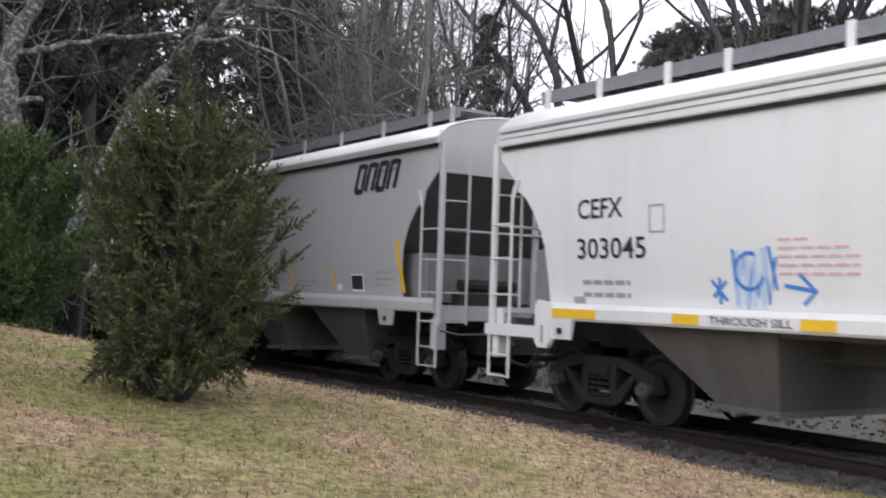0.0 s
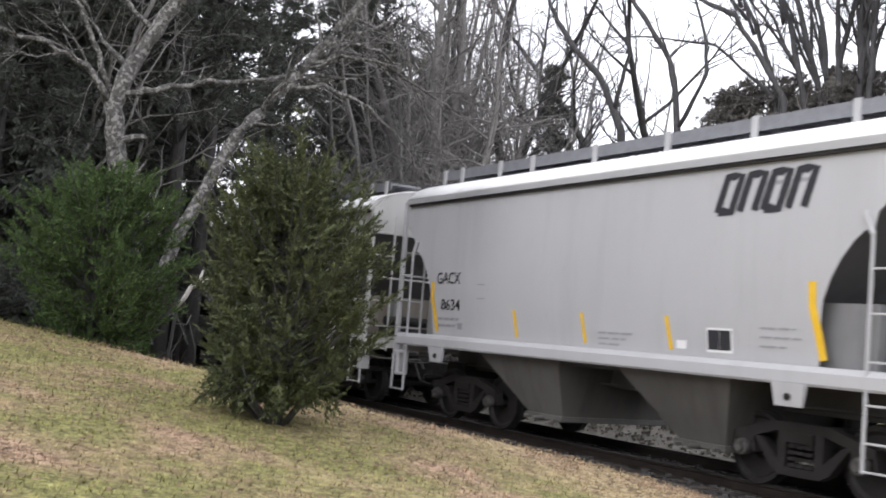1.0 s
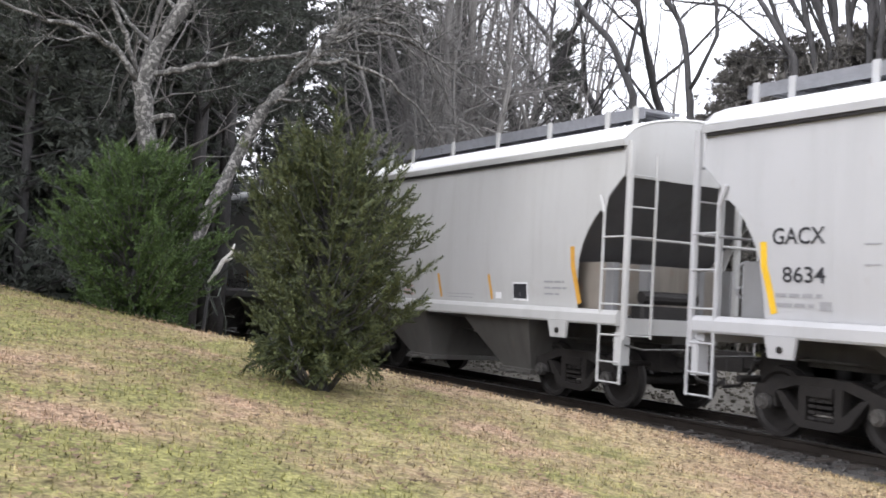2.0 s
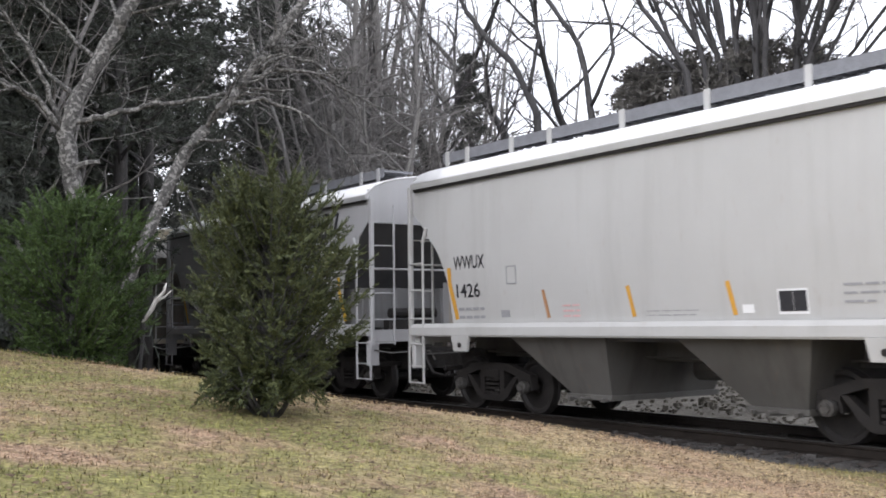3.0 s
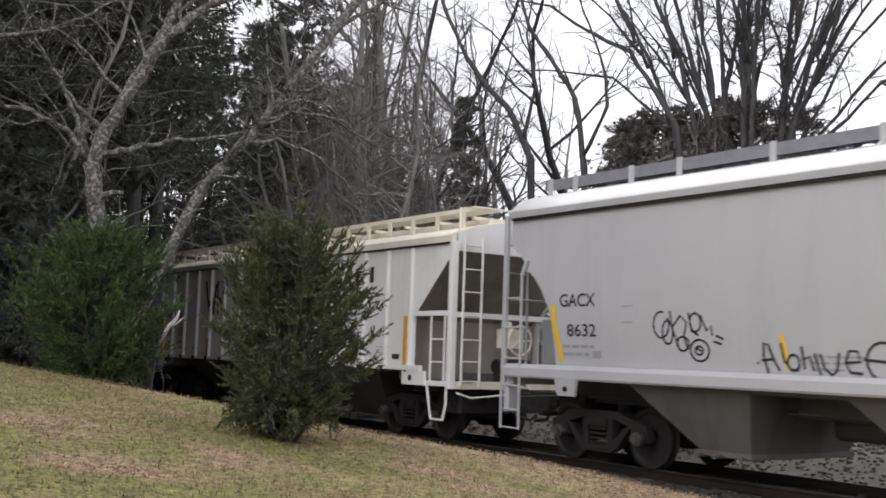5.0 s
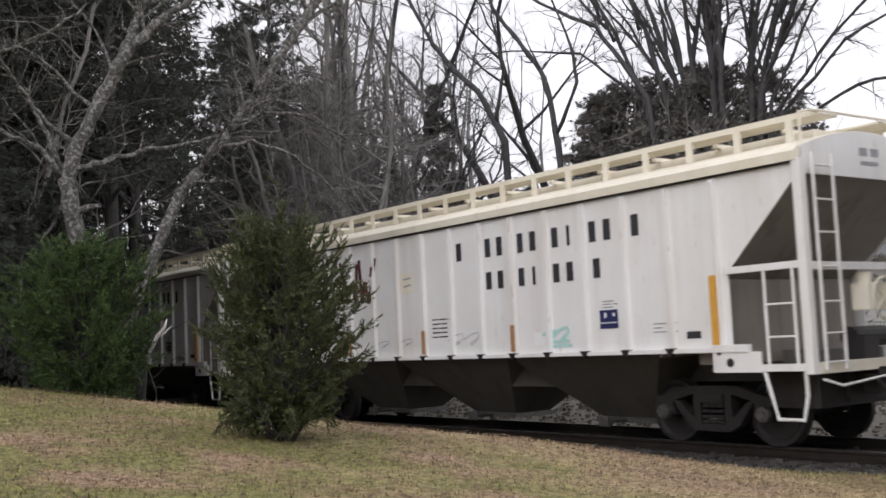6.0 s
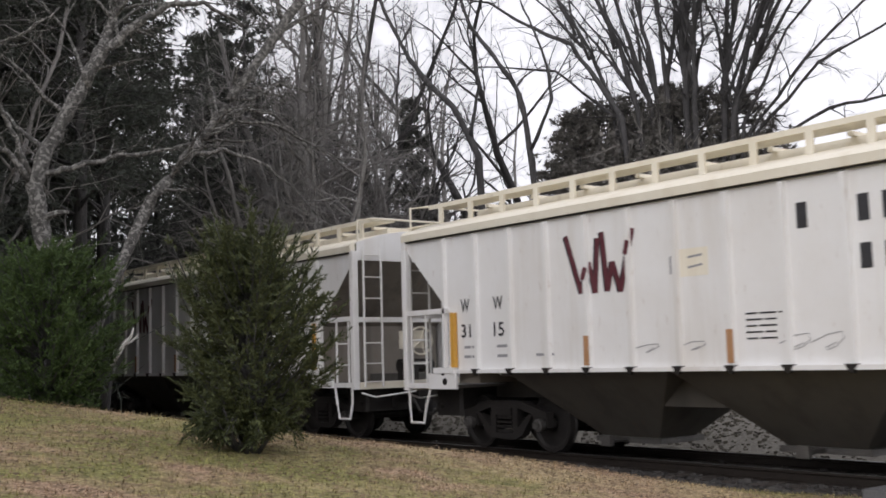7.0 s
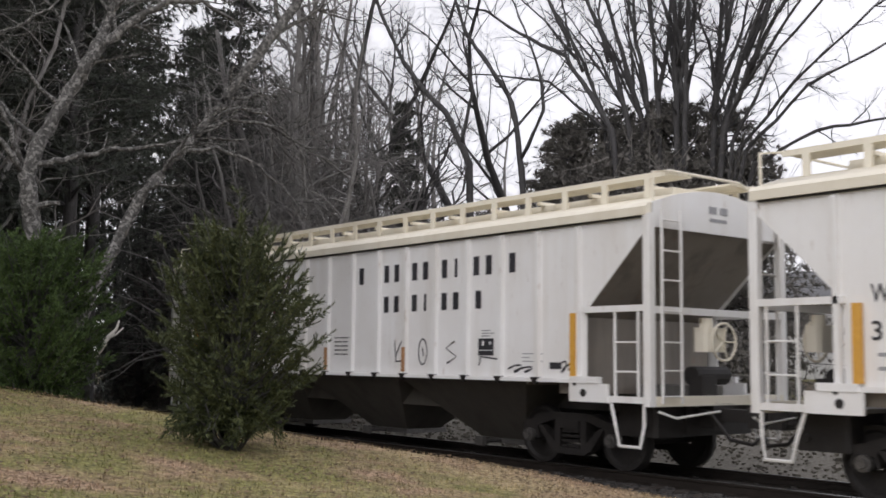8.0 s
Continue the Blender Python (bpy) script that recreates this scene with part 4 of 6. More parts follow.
def stem_clump():
    """A clump of long stems that fan out of one vine-covered stool."""
    r = random.Random(71)
    clump = thing("multi_stem_tree", "clump of long bare stems fanning from a thicket", "tree")
    for y0, z0, y1, z1 in STEMS:
        x = 21.5 + r.uniform(-0.5, 0.5)
        foot = 19.7 + 0.75 * (y0 - 19.7)
        slope = (y1 - y0) / (z1 - z0)
        pts = [(x, foot, 0.3), (x, (foot + y0) / 2, 4.8), (x, y0, z0), (x + r.uniform(-0.1, 0.1), y0 + 0.42 * (y1 - y0), (z0 + z1) / 2), (x, y1, z1), (x, y1 + slope * 2.6, z1 + 2.2), (x, y1 + slope * 5, z1 + 4.0)]
        b = Geo()
        hero_limb(b, r, pts, r.uniform(0.09, 0.13), 0.03, 14, 1.8, 7)
        for _ in range(3):
            k = r.uniform(-0.1, 0.7)
            p = Vector((x, y0 + k * (y1 - y0), z0 + k * (z1 - z0)))
            lean = slope + r.uniform(-0.35, 0.35)
            hero_limb(b, r, [p, p + Vector((r.uniform(-0.3, 0.3), lean * 1.6, 1.6)), p + Vector((r.uniform(-0.5, 0.5), lean * 4.2, 3.8))], 0.065, 0.015, 12, 1.3, 5)
        part("stem", b.mesh("stem", BARKDARK, True), BARKDARK, clump)
    for y0, z0, y1, z1, y2, z2 in ARCHES:
        b = Geo()
        hero_limb(b, r, [(21.5, 19.7 + 0.7 * (y0 - 19.7), 4.5), (21.4, y0, z0), (21.2, y1, z1), (21.0, y2, z2), (20.9, y2 + (y2 - y1) * 0.8, z2 + (z2 - z1) * 0.5)], 0.07, 0.014, 15, 1.2, 6)
        part("limb", b, BARKDARK, clump, "long arching limb")


stem_clump()


def thicket(name, label, seed, count, centre, radius, leaf_mat, size, twigs):
    """A tangle of vines and twigs with an uneven outline."""
    r = random.Random(seed)
    q = Geo()
    blobs = [(Vector((centre[0] + r.uniform(-1, 1) * radius[0] * 0.6, centre[1] + r.uniform(-1, 1) * radius[1] * 0.75, centre[2] + r.uniform(-0.8, 0.45) * radius[2])), r.uniform(0.35, 0.75)) for _ in range(16)]
    for _ in range(count):
        c, k = r.choice(blobs)
        d = Vector([r.gauss(0, 1) for _ in range(3)]).normalized() * r.random() ** 0.45
        p = c + Vector((d.x * radius[0] * k * 0.7, d.y * radius[1] * k * 0.55, d.z * radius[2] * k))
        u = Vector([r.uniform(-1, 1) for _ in range(3)]).normalized() * r.uniform(*size)
        v = u.cross(Vector([r.uniform(-1, 1) for _ in range(3)])).normalized() * r.uniform(*size) * 0.5
        b = len(q.v)
        q.v += [tuple(p - v), tuple(p + v), tuple(p + u)]
        q.f.append((b, b + 1, b + 2))
    for _ in range(twigs):
        c, k = r.choice(blobs)
        p = c + Vector((r.uniform(-1, 1) * radius[0] * 0.5, r.uniform(-1, 1) * radius[1] * 0.4, r.uniform(-0.6, 0.8) * radius[2] * k))
        d = Vector((r.uniform(-1, 1), r.uniform(-1, 1), r.uniform(-0.3, 1.2)))
        q.tube([p, p + d * 0.5 + Vector([r.uniform(-0.15, 0.15) for _ in range(3)]), p + d * r.uniform(0.8, 1.5)], [0.016, 0.012, 0.004], 3, False)
    return thing(name, label, "undergrowth", data=q.mesh(name, leaf_mat), kind="stuff")


thicket("vine_thicket", "dark vine-covered thicket beyond the track", 81, 24000, (21.6, 21.4, 3.8), (2.6, 5.6, 4.4), VINE, (0.06, 0.2), 2600)
thicket("brush", "tangled grey brush at the wood's edge", 82, 3000, (16.5, 29.0, 2.2), (5.0, 7.0, 2.6), TWIG, (0.05, 0.14), 2600)
thicket("brush", "tangled grey brush behind the track", 83, 2600, (14.8, 37.0, 2.6), (2.6, 5.0, 3.0), TWIG, (0.05, 0.14), 2200)
thicket("undergrowth", "dark undergrowth below the evergreens", 84, 9000, (-2.2, 20.6, 2.2), (6.4, 2.6, 2.2), PINE, (0.08, 0.24), 1500)

thicket("undergrowth", "dense dark evergreen growth deep in the wood", 85, 16000, (-1.0, 33.0, 4.0), (9.0, 3.0, 5.0), PINE, (0.14, 0.42), 300)
thicket("undergrowth", "dark evergreen growth beside the track", 86, 12000, (4.6, 38.0, 4.2), (2.2, 8.0, 5.0), PINE, (0.14, 0.42), 300)
thicket("undergrowth", "grey-green growth beyond the track", 87, 14000, (16.0, 39.5, 4.0), (3.2, 4.5, 5.0), PINEFAR, (0.12, 0.36), 600)

# a distant white shed
shed = thing("shed", "small white shed on a far lawn", "shed")
z = height(36, 25.5)
part("wall", Geo().box(34, 38.5, 21.6, 26.5, z - 0.3, z + 2.9), SHEDWALL, shed)
part("roof", Geo().prism_y([(33.6, z + 2.9), (36.25, z + 4.3), (38.9, z + 2.9)], 21.2, 26.9), SHEDROOF, shed, "grey shingle roof")

# ---- the train ----
TRAVEL = [(0, 0.0), (0.5, 3.74), (1.0, 7.57), (1.2, 9.13), (2.3, 17.52), (2.5, 18.99), (3.0, 22.74), (3.5, 26.5), (4.0, 30.4), (4.5, 34.55), (4.7, 36.15), (5.8, 44.8), (6.0, 46.36), (6.5, 50.14), (7.0, 53.97), (7.5, 57.95), (8.0, 61.93)]
cars, wheelsets = [], []
MESHES = {}


def shared(key, make, mat, smooth=False):
    if key not in MESHES:
        MESHES[key] = fixed(make().mesh(key, mat, smooth))
    return MESHES[key]


def at(x, y, z):
    return Matrix.Translation((x, y, z))


def wheel_shape():
    q = Geo()
    for s in (-1, 1):
        prof = [(0.0, 0.10), (0.02, 0.14), (0.02, 0.36), (0.06, 0.40), (0.06, 0.457), (-0.04, 0.465), (-0.065, 0.485), (-0.075, 0.485), (-0.075, 0.40), (-0.03, 0.36), (-0.03, 0.14), (-0.05, 0.10)]
        n, o = 28, len(q.v)
        for dx, r in prof:
            q.v += [(s * (0.76 + dx) - s * 0.0, r * math.cos(6.2832 * k / n), r * math.sin(6.2832 * k / n)) for k in range(n)]
        for i in range(len(prof)):
            j = (i + 1) % len(prof)
            q.f += [(o + i * n + k, o + i * n + (k + 1) % n, o + j * n + (k + 1) % n, o + j * n + k) for k in range(n)]
    q.tube([(-1.0, 0, 0), (1.0, 0, 0)], 0.085, 10)
    return q


def cap_shape():
    q = Geo().tube([(-0.05, 0, 0), (0.05, 0, 0)], 0.105, 14)
    q.tube([(-0.09, 0, 0), (0.0, 0, 0)], 0.07, 12)
    for k in range(3):
        a = 2.1 * k + 0.5
        q.tube([(-0.105, 0.055 * math.cos(a), 0.055 * math.sin(a)), (-0.05, 0.055 * math.cos(a), 0.055 * math.sin(a))], 0.018, 6)
    return q


def side_frame_shape():
    """A cast truck side frame: top chord, sloping lower chord, columns and bearing jaws."""
    q = Geo()
    for s in (-1, 1):
        q.prism_x([(s * 1.06, 0.66), (s * 1.06, 0.56), (s * 0.74, 0.54), (s * 0.72, 0.62), (s * 0.36, 0.72), (0, 0.72), (0, 0.84), (s * 0.45, 0.83), (s * 0.82, 0.72)], -0.08, 0.08)
        q.prism_x([(s * 0.72, 0.62), (s * 0.62, 0.62), (s * 0.24, 0.30), (0, 0.30), (0, 0.20), (s * 0.30, 0.20), (s * 0.45, 0.28)], -0.08, 0.08)
        q.prism_x([(s * 0.22, 0.30), (s * 0.34, 0.30), (s * 0.34, 0.74), (s * 0.22, 0.74)], -0.075, 0.075)
        q.prism_x([(s * 0.74, 0.60), (s * 0.70, 0.42), (s * 0.73, 0.40), (s * 0.78, 0.56)], -0.07, 0.07)
        q.prism_x([(s * 1.06, 0.60), (s * 1.10, 0.42), (s * 1.07, 0.40), (s * 1.01, 0.56)], -0.07, 0.07)
    for y in (-0.13, 0.0, 0.13):
        for k in range(4):
            q.box(-0.07, 0.07, y - 0.055, y + 0.055, 0.31 + 0.075 * k, 0.35 + 0.075 * k)
    q.box(-0.10, 0.06, -0.20, 0.20, 0.60, 0.72)
    return q


def bolster_shape():
    q = Geo().box(-1.05, 1.05, -0.18, 0.18, 0.55, 0.80)
    q.tube([(0, 0, 0.75), (0, 0, 1.0)], 0.2, 12)
    for s in (-1, 1):
        q.box(-0.85, 0.85, s * 0.42 - 0.07, s * 0.42 + 0.07, 0.34, 0.50)
        q.box(-0.35, 0.35, s * 0.2 - 0.03, s * 0.2 + 0.03, 0.34, 0.5)
    return q


def truck(car, y):
    t = part("truck", shared("truck", bolster_shape, STEEL), STEEL, car, "oily cast-steel truck")
    t.matrix_basis = at(0, y, 0)
    for s in (-1, 1):
        f = part("side_frame", shared("side_frame", side_frame_shape, STEEL), STEEL, t)
        f.matrix_basis = at(s * 1.0, 0, 0) if s < 0 else pose(1.0, 0, 0, 0, 0, 180)
        for e in (-0.89, 0.89):
            c = part("bearing_cap", shared("bearing_cap", cap_shape, RUBBED), RUBBED, t, "rubbed steel bearing cap")
            c.matrix_basis = at(-1.09, e, 0.457) if s < 0 else pose(1.09, e, 0.457, 0, 0, 180)
    for e in (-0.89, 0.89):
        w = part("wheelset", shared("wheelset", wheel_shape, STEEL, False), STEEL, t, "dark steel wheels on an axle")
        wheelsets.append((w, e))


def ladder(car, label, mat, a, b, z0, z1, rungs, bend=None, short=None):
    """Two stiles from z0 to z1 at the plan points a and b, and their rungs."""
    q = Geo()
    for (x, y), top in ((a, z1), (b, short or z1)):
        q.box(x - 0.018, x + 0.018, y - 0.018, y + 0.018, z0, top, 0.005)
    if bend:
        q.tube([(*a, z1 - 0.02), (a[0], a[1] + bend, z1 + 0.24)], 0.035, 6)
    l = part("ladder", q, mat, car, label)
    for z in rungs:
        part("rung", Geo().tube([(*a, z), (*b, z)], 0.014, 6), mat, l)


def coupler(car, y, s):
    """Draft gear, shank and knuckle; s: +1 towards larger y."""
    q = Geo().box(-0.23, 0.23, min(y, y - s * 0.9), max(y, y - s * 0.9), 0.70, 1.05)
    q.box(-0.55, 0.55, min(y - s * 0.25, y - s * 0.9), max(y - s * 0.25, y - s * 0.9), 0.62, 1.04)
    part("draft_gear", q, STEEL, car)
    part("brake_beam", Geo().tube([(-1.2, y - s * 0.5, 0.72), (1.2, y - s * 0.5, 0.72)], 0.05, 7), STEEL, car)
    part("angle_cock", Geo().tube([(-0.32, y - s * 0.3, 0.95), (-0.34, y + s * 0.02, 0.9)], 0.05, 8), STEEL, car)
    k = Geo().box(-0.09, 0.09, min(y, y + s * 0.6), max(y, y + s * 0.6), 0.79, 0.97)
    k.box(-0.17, 0.15, min(y + s * 0.5, y + s * 0.80), max(y + s * 0.5, y + s * 0.80), 0.72, 1.02, 0.05)
    part("coupler", k, STEEL, car, "rusty knuckle coupler")
    h = Geo().tube([(-0.3, y, 0.9), (-0.32, y + s * 0.35, 0.55), (-0.28, y + s * 0.7, 0.5), (-0.2, y + s * 0.78, 0.6)], 0.03, 6)
    part("brake_hose", h, STEEL, car)


def hopper(car, y0, y1, b0, b1, top, low, wide, narrow, mat):
    ring = lambda z, w, a, b: [(-w, a, z), (w, a, z), (w, b, z), (-w, b, z)]
    h = part("hopper_bay", Geo().hull(ring(low, narrow, b0, b1), ring(top, wide, y0, y1)), mat, car, "grimy sloping hopper bay")
    gate = Geo().box(-narrow - 0.05, narrow + 0.05, b0 - 0.05, b1 + 0.05, low - 0.07, low + 0.003)
    gate.box(-narrow - 0.14, narrow + 0.14, b0 + 0.05, b0 + 0.11, low - 0.09, low - 0.04)
    gate.box(-narrow - 0.14, narrow + 0.14, b1 - 0.11, b1 - 0.05, low - 0.09, low - 0.04)
    gate.tube([(-narrow - 0.24, (b0 + b1) / 2, low - 0.06), (narrow + 0.24, (b0 + b1) / 2, low - 0.06)], 0.035, 7)
    part("outlet_gate", gate, GRIME, h)


def bars(car, y, z, widths, h, gap, mat, side, name="stencil"):
    """Unreadable small print as plain bars, one row under the other."""
    q = Geo()
    for i, w in enumerate(widths):
        zz = z - i * gap
        yy, rest = y, w
        while rest > 0.03:
            k = min(rest, 0.17 if (i + int(yy * 10)) % 2 else 0.25)
            q.plate(yy - k, yy, zz - h, zz, side, 0.006)
            yy, rest = yy - k - 0.04, rest - k - 0.04
    tagged(part(name, q, mat, car), kind="stuff")


def brand_blocks(car, y, z, h, side):
    """A company mark as four slanted plain block shapes."""
    for k in range(4):
        a = y - 0.385 * k
        c = lambda u, v: (a - u - 0.16 * v, z + v * h)
        path = [c(0.05, 0.02), c(0.05, 0.5), c(0.05, 0.93), c(0.17, 0.93), c(0.29, 0.93), c(0.29, 0.5), c(0.29, 0.02)]
        if k % 2 == 0:
            path += [c(0.17, 0.05), c(0.06, 0.05)]
        part("company_mark", Geo().strip(path, 0.115, side), BLACK, car, "black slanted block mark")


def scrawl(car, strokes, width, mat, side, label):
    q = Geo()
    for st in strokes:
        q.strip(st, width, side)
    tagged(part("graffiti", q, mat, car, label), kind="stuff")


def oval(y, z, w, h, gap=0.0):
    """A closed or nearly closed spray-can ring."""
    return [(y - w * math.cos(k / 14 * (6.283 - gap) + 1.2), z + h * math.sin(k / 14 * (6.283 - gap) + 1.2)) for k in range(15)]


def loops(rng, y, z, w, h, n):
    """A looping spray-can stroke."""
    out = []
    for i in range(n * 7 + 1):
        k = i / (n * 7)
        a = i / 7 * 6.283
        out.append((y - w * k + 0.62 * w / n * math.cos(a + 1.0), z + h * (0.5 + 0.42 * math.sin(a) * (0.7 + 0.3 * math.sin(3 * k + y)))))
    return out


def round_side(z):
    """Half width of the rounded hopper car at height z."""
    return 1.58 - 0.10 * ((2.9 - z) / 1.4) ** 2 if z < 2.9 else 1.58 - 0.035 * ((z - 2.9) / 1.1) ** 2


ARCH = [(1.45, 1.14), (1.9, 1.12), (2.28, 1.07), (2.52, 0.97), (2.75, 0.83), (2.95, 0.66), (3.06, 0.52), (3.07, 0.41), (3.25, 0.37), (3.53, 0.04), (3.56, 0.0), (4.02, 0.0)]


def arch(z):
    for (a, p), (b, r) in zip(ARCH, ARCH[1:]):
        if a <= z <= b:
            return p + (r - p) * (z - a) / (b - a)
    return 0.0


def round_hopper(label, start, paint, long=11.1, eave=4.0, ridged=False):
    """A two-bay covered hopper car with rounded sides and arched end openings."""
    car = thing("hopper_car", label, "railcar", "cars of the freight train")
    cars.append((car, start))
    zs = [1.46, 1.6, 1.8, 2.0, 2.15, 2.28, 2.4, 2.52, 2.64, 2.75, 2.85, 2.95, 3.06, 3.07, 3.16, 3.25, 3.4, 3.53, 3.56, 3.7, 3.85, eave]
    for s in (-1, 1):
        rows = []
        for z in zs:
            a, b = arch(z), long - arch(z)
            rows.append([(s * round_side(z), a + (b - a) * k / 20, z) for k in range(21)])
        part("side_sheet", Geo().sheet(rows, (-s * 0.02, 0, 0)), paint, car)
        for y in (2.34, 3.69, 4.95, 6.33, 7.67, 8.86):
            rows = [[(s * (round_side(z) + 0.001), y - 0.02, z), (s * (round_side(z) + 0.005), y, z), (s * (round_side(z) + 0.001), y + 0.02, z)] for z in (1.53, 1.9, 2.3, 2.7, 3.1, 3.5, eave - 0.05)]
            part("weld_seam", Geo().sheet(rows, (-s * 0.004, 0, 0)), paint, car)
        # dark strip added to draw the shadow line below the eave flange
        part("eave_shadow", Geo().box(s * 1.585 - 0.022, s * 1.585 + 0.022, 0.05, long - 0.05, eave - 0.045, eave + 0.006), STEEL, car, "dark strip for the shadow under the eave")
        e = Geo().prism_y([(s * 1.54, eave), (s * 1.625, eave), (s * 1.635, eave + 0.09), (s * 1.54, eave + 0.13)], 0, long)
        part("eave", e, paint, car)
        sill = Geo().prism_y([(s * 1.50, 1.30), (s * 1.62, 1.30), (s * 1.64, 1.33), (s * 1.64, 1.46), (s * 1.60, 1.52), (s * 1.50, 1.53)], -0.02, long - 1.05 if ridged else long + 0.02)
        part("side_sill", sill, paint, car)
        for y in (1.42, long - 1.55):
            j = Geo().hull([(s * 1.635, y - 0.20, 1.05), (s * 1.635, y + 0.20, 1.05), (s * 1.60, y + 0.20, 1.05), (s * 1.60, y - 0.20, 1.05)], [(s * 1.66, y - 0.25, 1.32), (s * 1.66, y + 0.25, 1.32), (s * 1.60, y + 0.25, 1.32), (s * 1.60, y - 0.25, 1.32)])
            pad = part("jacking_pad", j, paint, car)
            part("hole", Geo().tube([(s * 1.60, y, 1.16), (s * 1.668, y, 1.16)], 0.045, 10), STEEL, pad, "dark hole")
        if ridged:
            hang = Geo().prism_x([(long - 1.36, 1.0), (long - 1.30, 0.92), (long - 1.10, 0.92), (long - 1.04, 1.0), (long - 1.04, 1.50), (long - 1.10, 1.56), (long - 1.36, 1.52)], min(s * 1.60, s * 1.675), max(s * 1.60, s * 1.675))
            hang = part("corner_bracket", hang, paint, car, "white hanging corner bracket with a slot")
            part("slot", Geo().box(min(s * 1.60, s * 1.68), max(s * 1.60, s * 1.68), long - 1.23, long - 1.17, 0.98, 1.22, 0.02), STEEL, hang, "dark slot")
            part("step_beam", Geo().box(min(s * 1.54, s * 1.64), max(s * 1.54, s * 1.64), long - 1.04, long + 0.2, 1.04, 1.20, 0.015), paint, car)
            for k in range(3):
                z = eave + 0.0 + 0.1 * k
                part("ridge", Geo().prism_y([(s * 1.56, z), (s * 1.64, z + 0.015), (s * 1.64, z + 0.07), (s * 1.56, z + 0.09)], 0.0, long), paint, car)
    top = eave + 0.12 + (0.16 if ridged else 0)
    rows = []
    for i in range(17):
        x = -1.62 + 3.24 * i / 16
        rows.append([(x, long * k / 8, top + 0.44 * (1 - (x / 1.62) ** 2) ** 0.62) for k in range(9)])
    part("roof", Geo().sheet(rows, (0, 0, -0.03)), ROOF, car, "bright white rounded roof", True)
    crown = top + 0.44
    # roof walk on both sides of the hatch trough
    part("hatch_trough", Geo().prism_y([(-0.34, crown - 0.06), (-0.30, crown + 0.06), (0.30, crown + 0.06), (0.34, crown - 0.06)], 0.7, long - 0.7), ROOF, car)
    for k in range(7):
        y = 1.0 + (long - 2.0) * k / 6
        part("hatch_clamp", Geo().box(-0.40, 0.40, y - 0.03, y + 0.03, crown + 0.06, crown + 0.10), BOARD, car)
    walk_z = crown + 0.08
    for s in (-1, 1):
        lo, hi = sorted((s * 0.32, s * 1.04))
        board = Geo()
        for k in range(6):
            a = lo + (hi - lo) * k / 6
            board.box(a, a + 0.112, 0.25, long - 0.25, walk_z, walk_z + 0.025)
        for k in range(46):
            y = 0.25 + (long - 0.54) * k / 45
            board.box(lo, hi, y, y + 0.04, walk_z - 0.02, walk_z - 0.002)
        part("running_board", board, BOARD, car, "grey steel grating")
        part("board_edge", Geo().box(s * 1.04 - 0.012, s * 1.04 + 0.012, 0.25, long - 0.25, walk_z - 0.13, walk_z + 0.05), BOARD, car, "grey steel fascia")
        for y in (0.42, 1.12, 2.72, 4.38, 6.05, 7.75, 8.75, 10.05, long - 0.42):
            zr = top + 0.44 * (1 - (1.04 / 1.62) ** 2) ** 0.62
            part("board_post", Geo().box(s * 1.07 - 0.015, s * 1.07 + 0.015, y - 0.05, y + 0.05, zr - 0.03, walk_z + 0.07), paint, car)
    # ends
    for e in (0, 1):
        f = (lambda y: y) if e == 0 else (lambda y: long - y)
        d = 1 if e == 0 else -1
        rows = [[(x, f(0.01), z) for x in (-1.56, -1.0, -0.5, 0, 0.5, 1.0, 1.56)] for z in (3.54, eave, top)]
        arc = [(x, f(0.01), top + 0.43 * (1 - (x / 1.62) ** 2) ** 0.62) for x in (-1.56, -1.0, -0.5, 0, 0.5, 1.0, 1.56)]
        part("end_sheet", Geo().sheet(rows + [arc], (0, d * 0.03, 0)), paint, car)
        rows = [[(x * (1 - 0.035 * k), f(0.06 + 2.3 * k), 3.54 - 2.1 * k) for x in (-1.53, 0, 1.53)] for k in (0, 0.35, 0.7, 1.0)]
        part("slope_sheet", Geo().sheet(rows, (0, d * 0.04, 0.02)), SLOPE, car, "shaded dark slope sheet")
        part("end_box", Geo().box(-1.30, 1.30, min(f(0.72), f(2.1)), max(f(0.72), f(2.1)), 1.46, 2.27, 0.02), SLOPE_TAN if paint == MATT else PANEL, car, "dusty, darkened bulkhead box")
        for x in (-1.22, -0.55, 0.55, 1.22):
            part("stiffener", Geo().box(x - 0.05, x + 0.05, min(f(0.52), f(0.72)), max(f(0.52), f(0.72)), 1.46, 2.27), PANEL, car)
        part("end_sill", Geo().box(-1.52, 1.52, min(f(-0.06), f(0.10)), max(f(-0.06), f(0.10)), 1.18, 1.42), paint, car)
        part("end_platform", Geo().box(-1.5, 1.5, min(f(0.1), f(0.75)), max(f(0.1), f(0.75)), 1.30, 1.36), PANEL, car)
        coupler(car, f(-0.06), -d)
        for s in (-1, 1):
            part("corner_post", Geo().box(s * 1.56 - 0.04, s * 1.56 + 0.04, min(f(-0.16), f(-0.07)), max(f(-0.16), f(-0.07)), 1.10, eave + 0.06, 0.012), paint, car)
        for x in (0.42, 0.80):
            part("end_post", Geo().box(x - 0.045, x + 0.045, min(f(-0.02), f(0.07)), max(f(-0.02), f(0.07)), 1.36, 3.6, 0.01), paint, car)
        part("brake_rigging", Geo().box(-0.95, 0.15, min(f(0.2), f(0.5)), max(f(0.2), f(0.5)), 1.36, 1.62, 0.04).tube([(-0.9, f(0.3), 1.75), (0.2, f(0.3), 1.75)], 0.10, 10), STEEL, car, "oily brake cylinder and rigging")
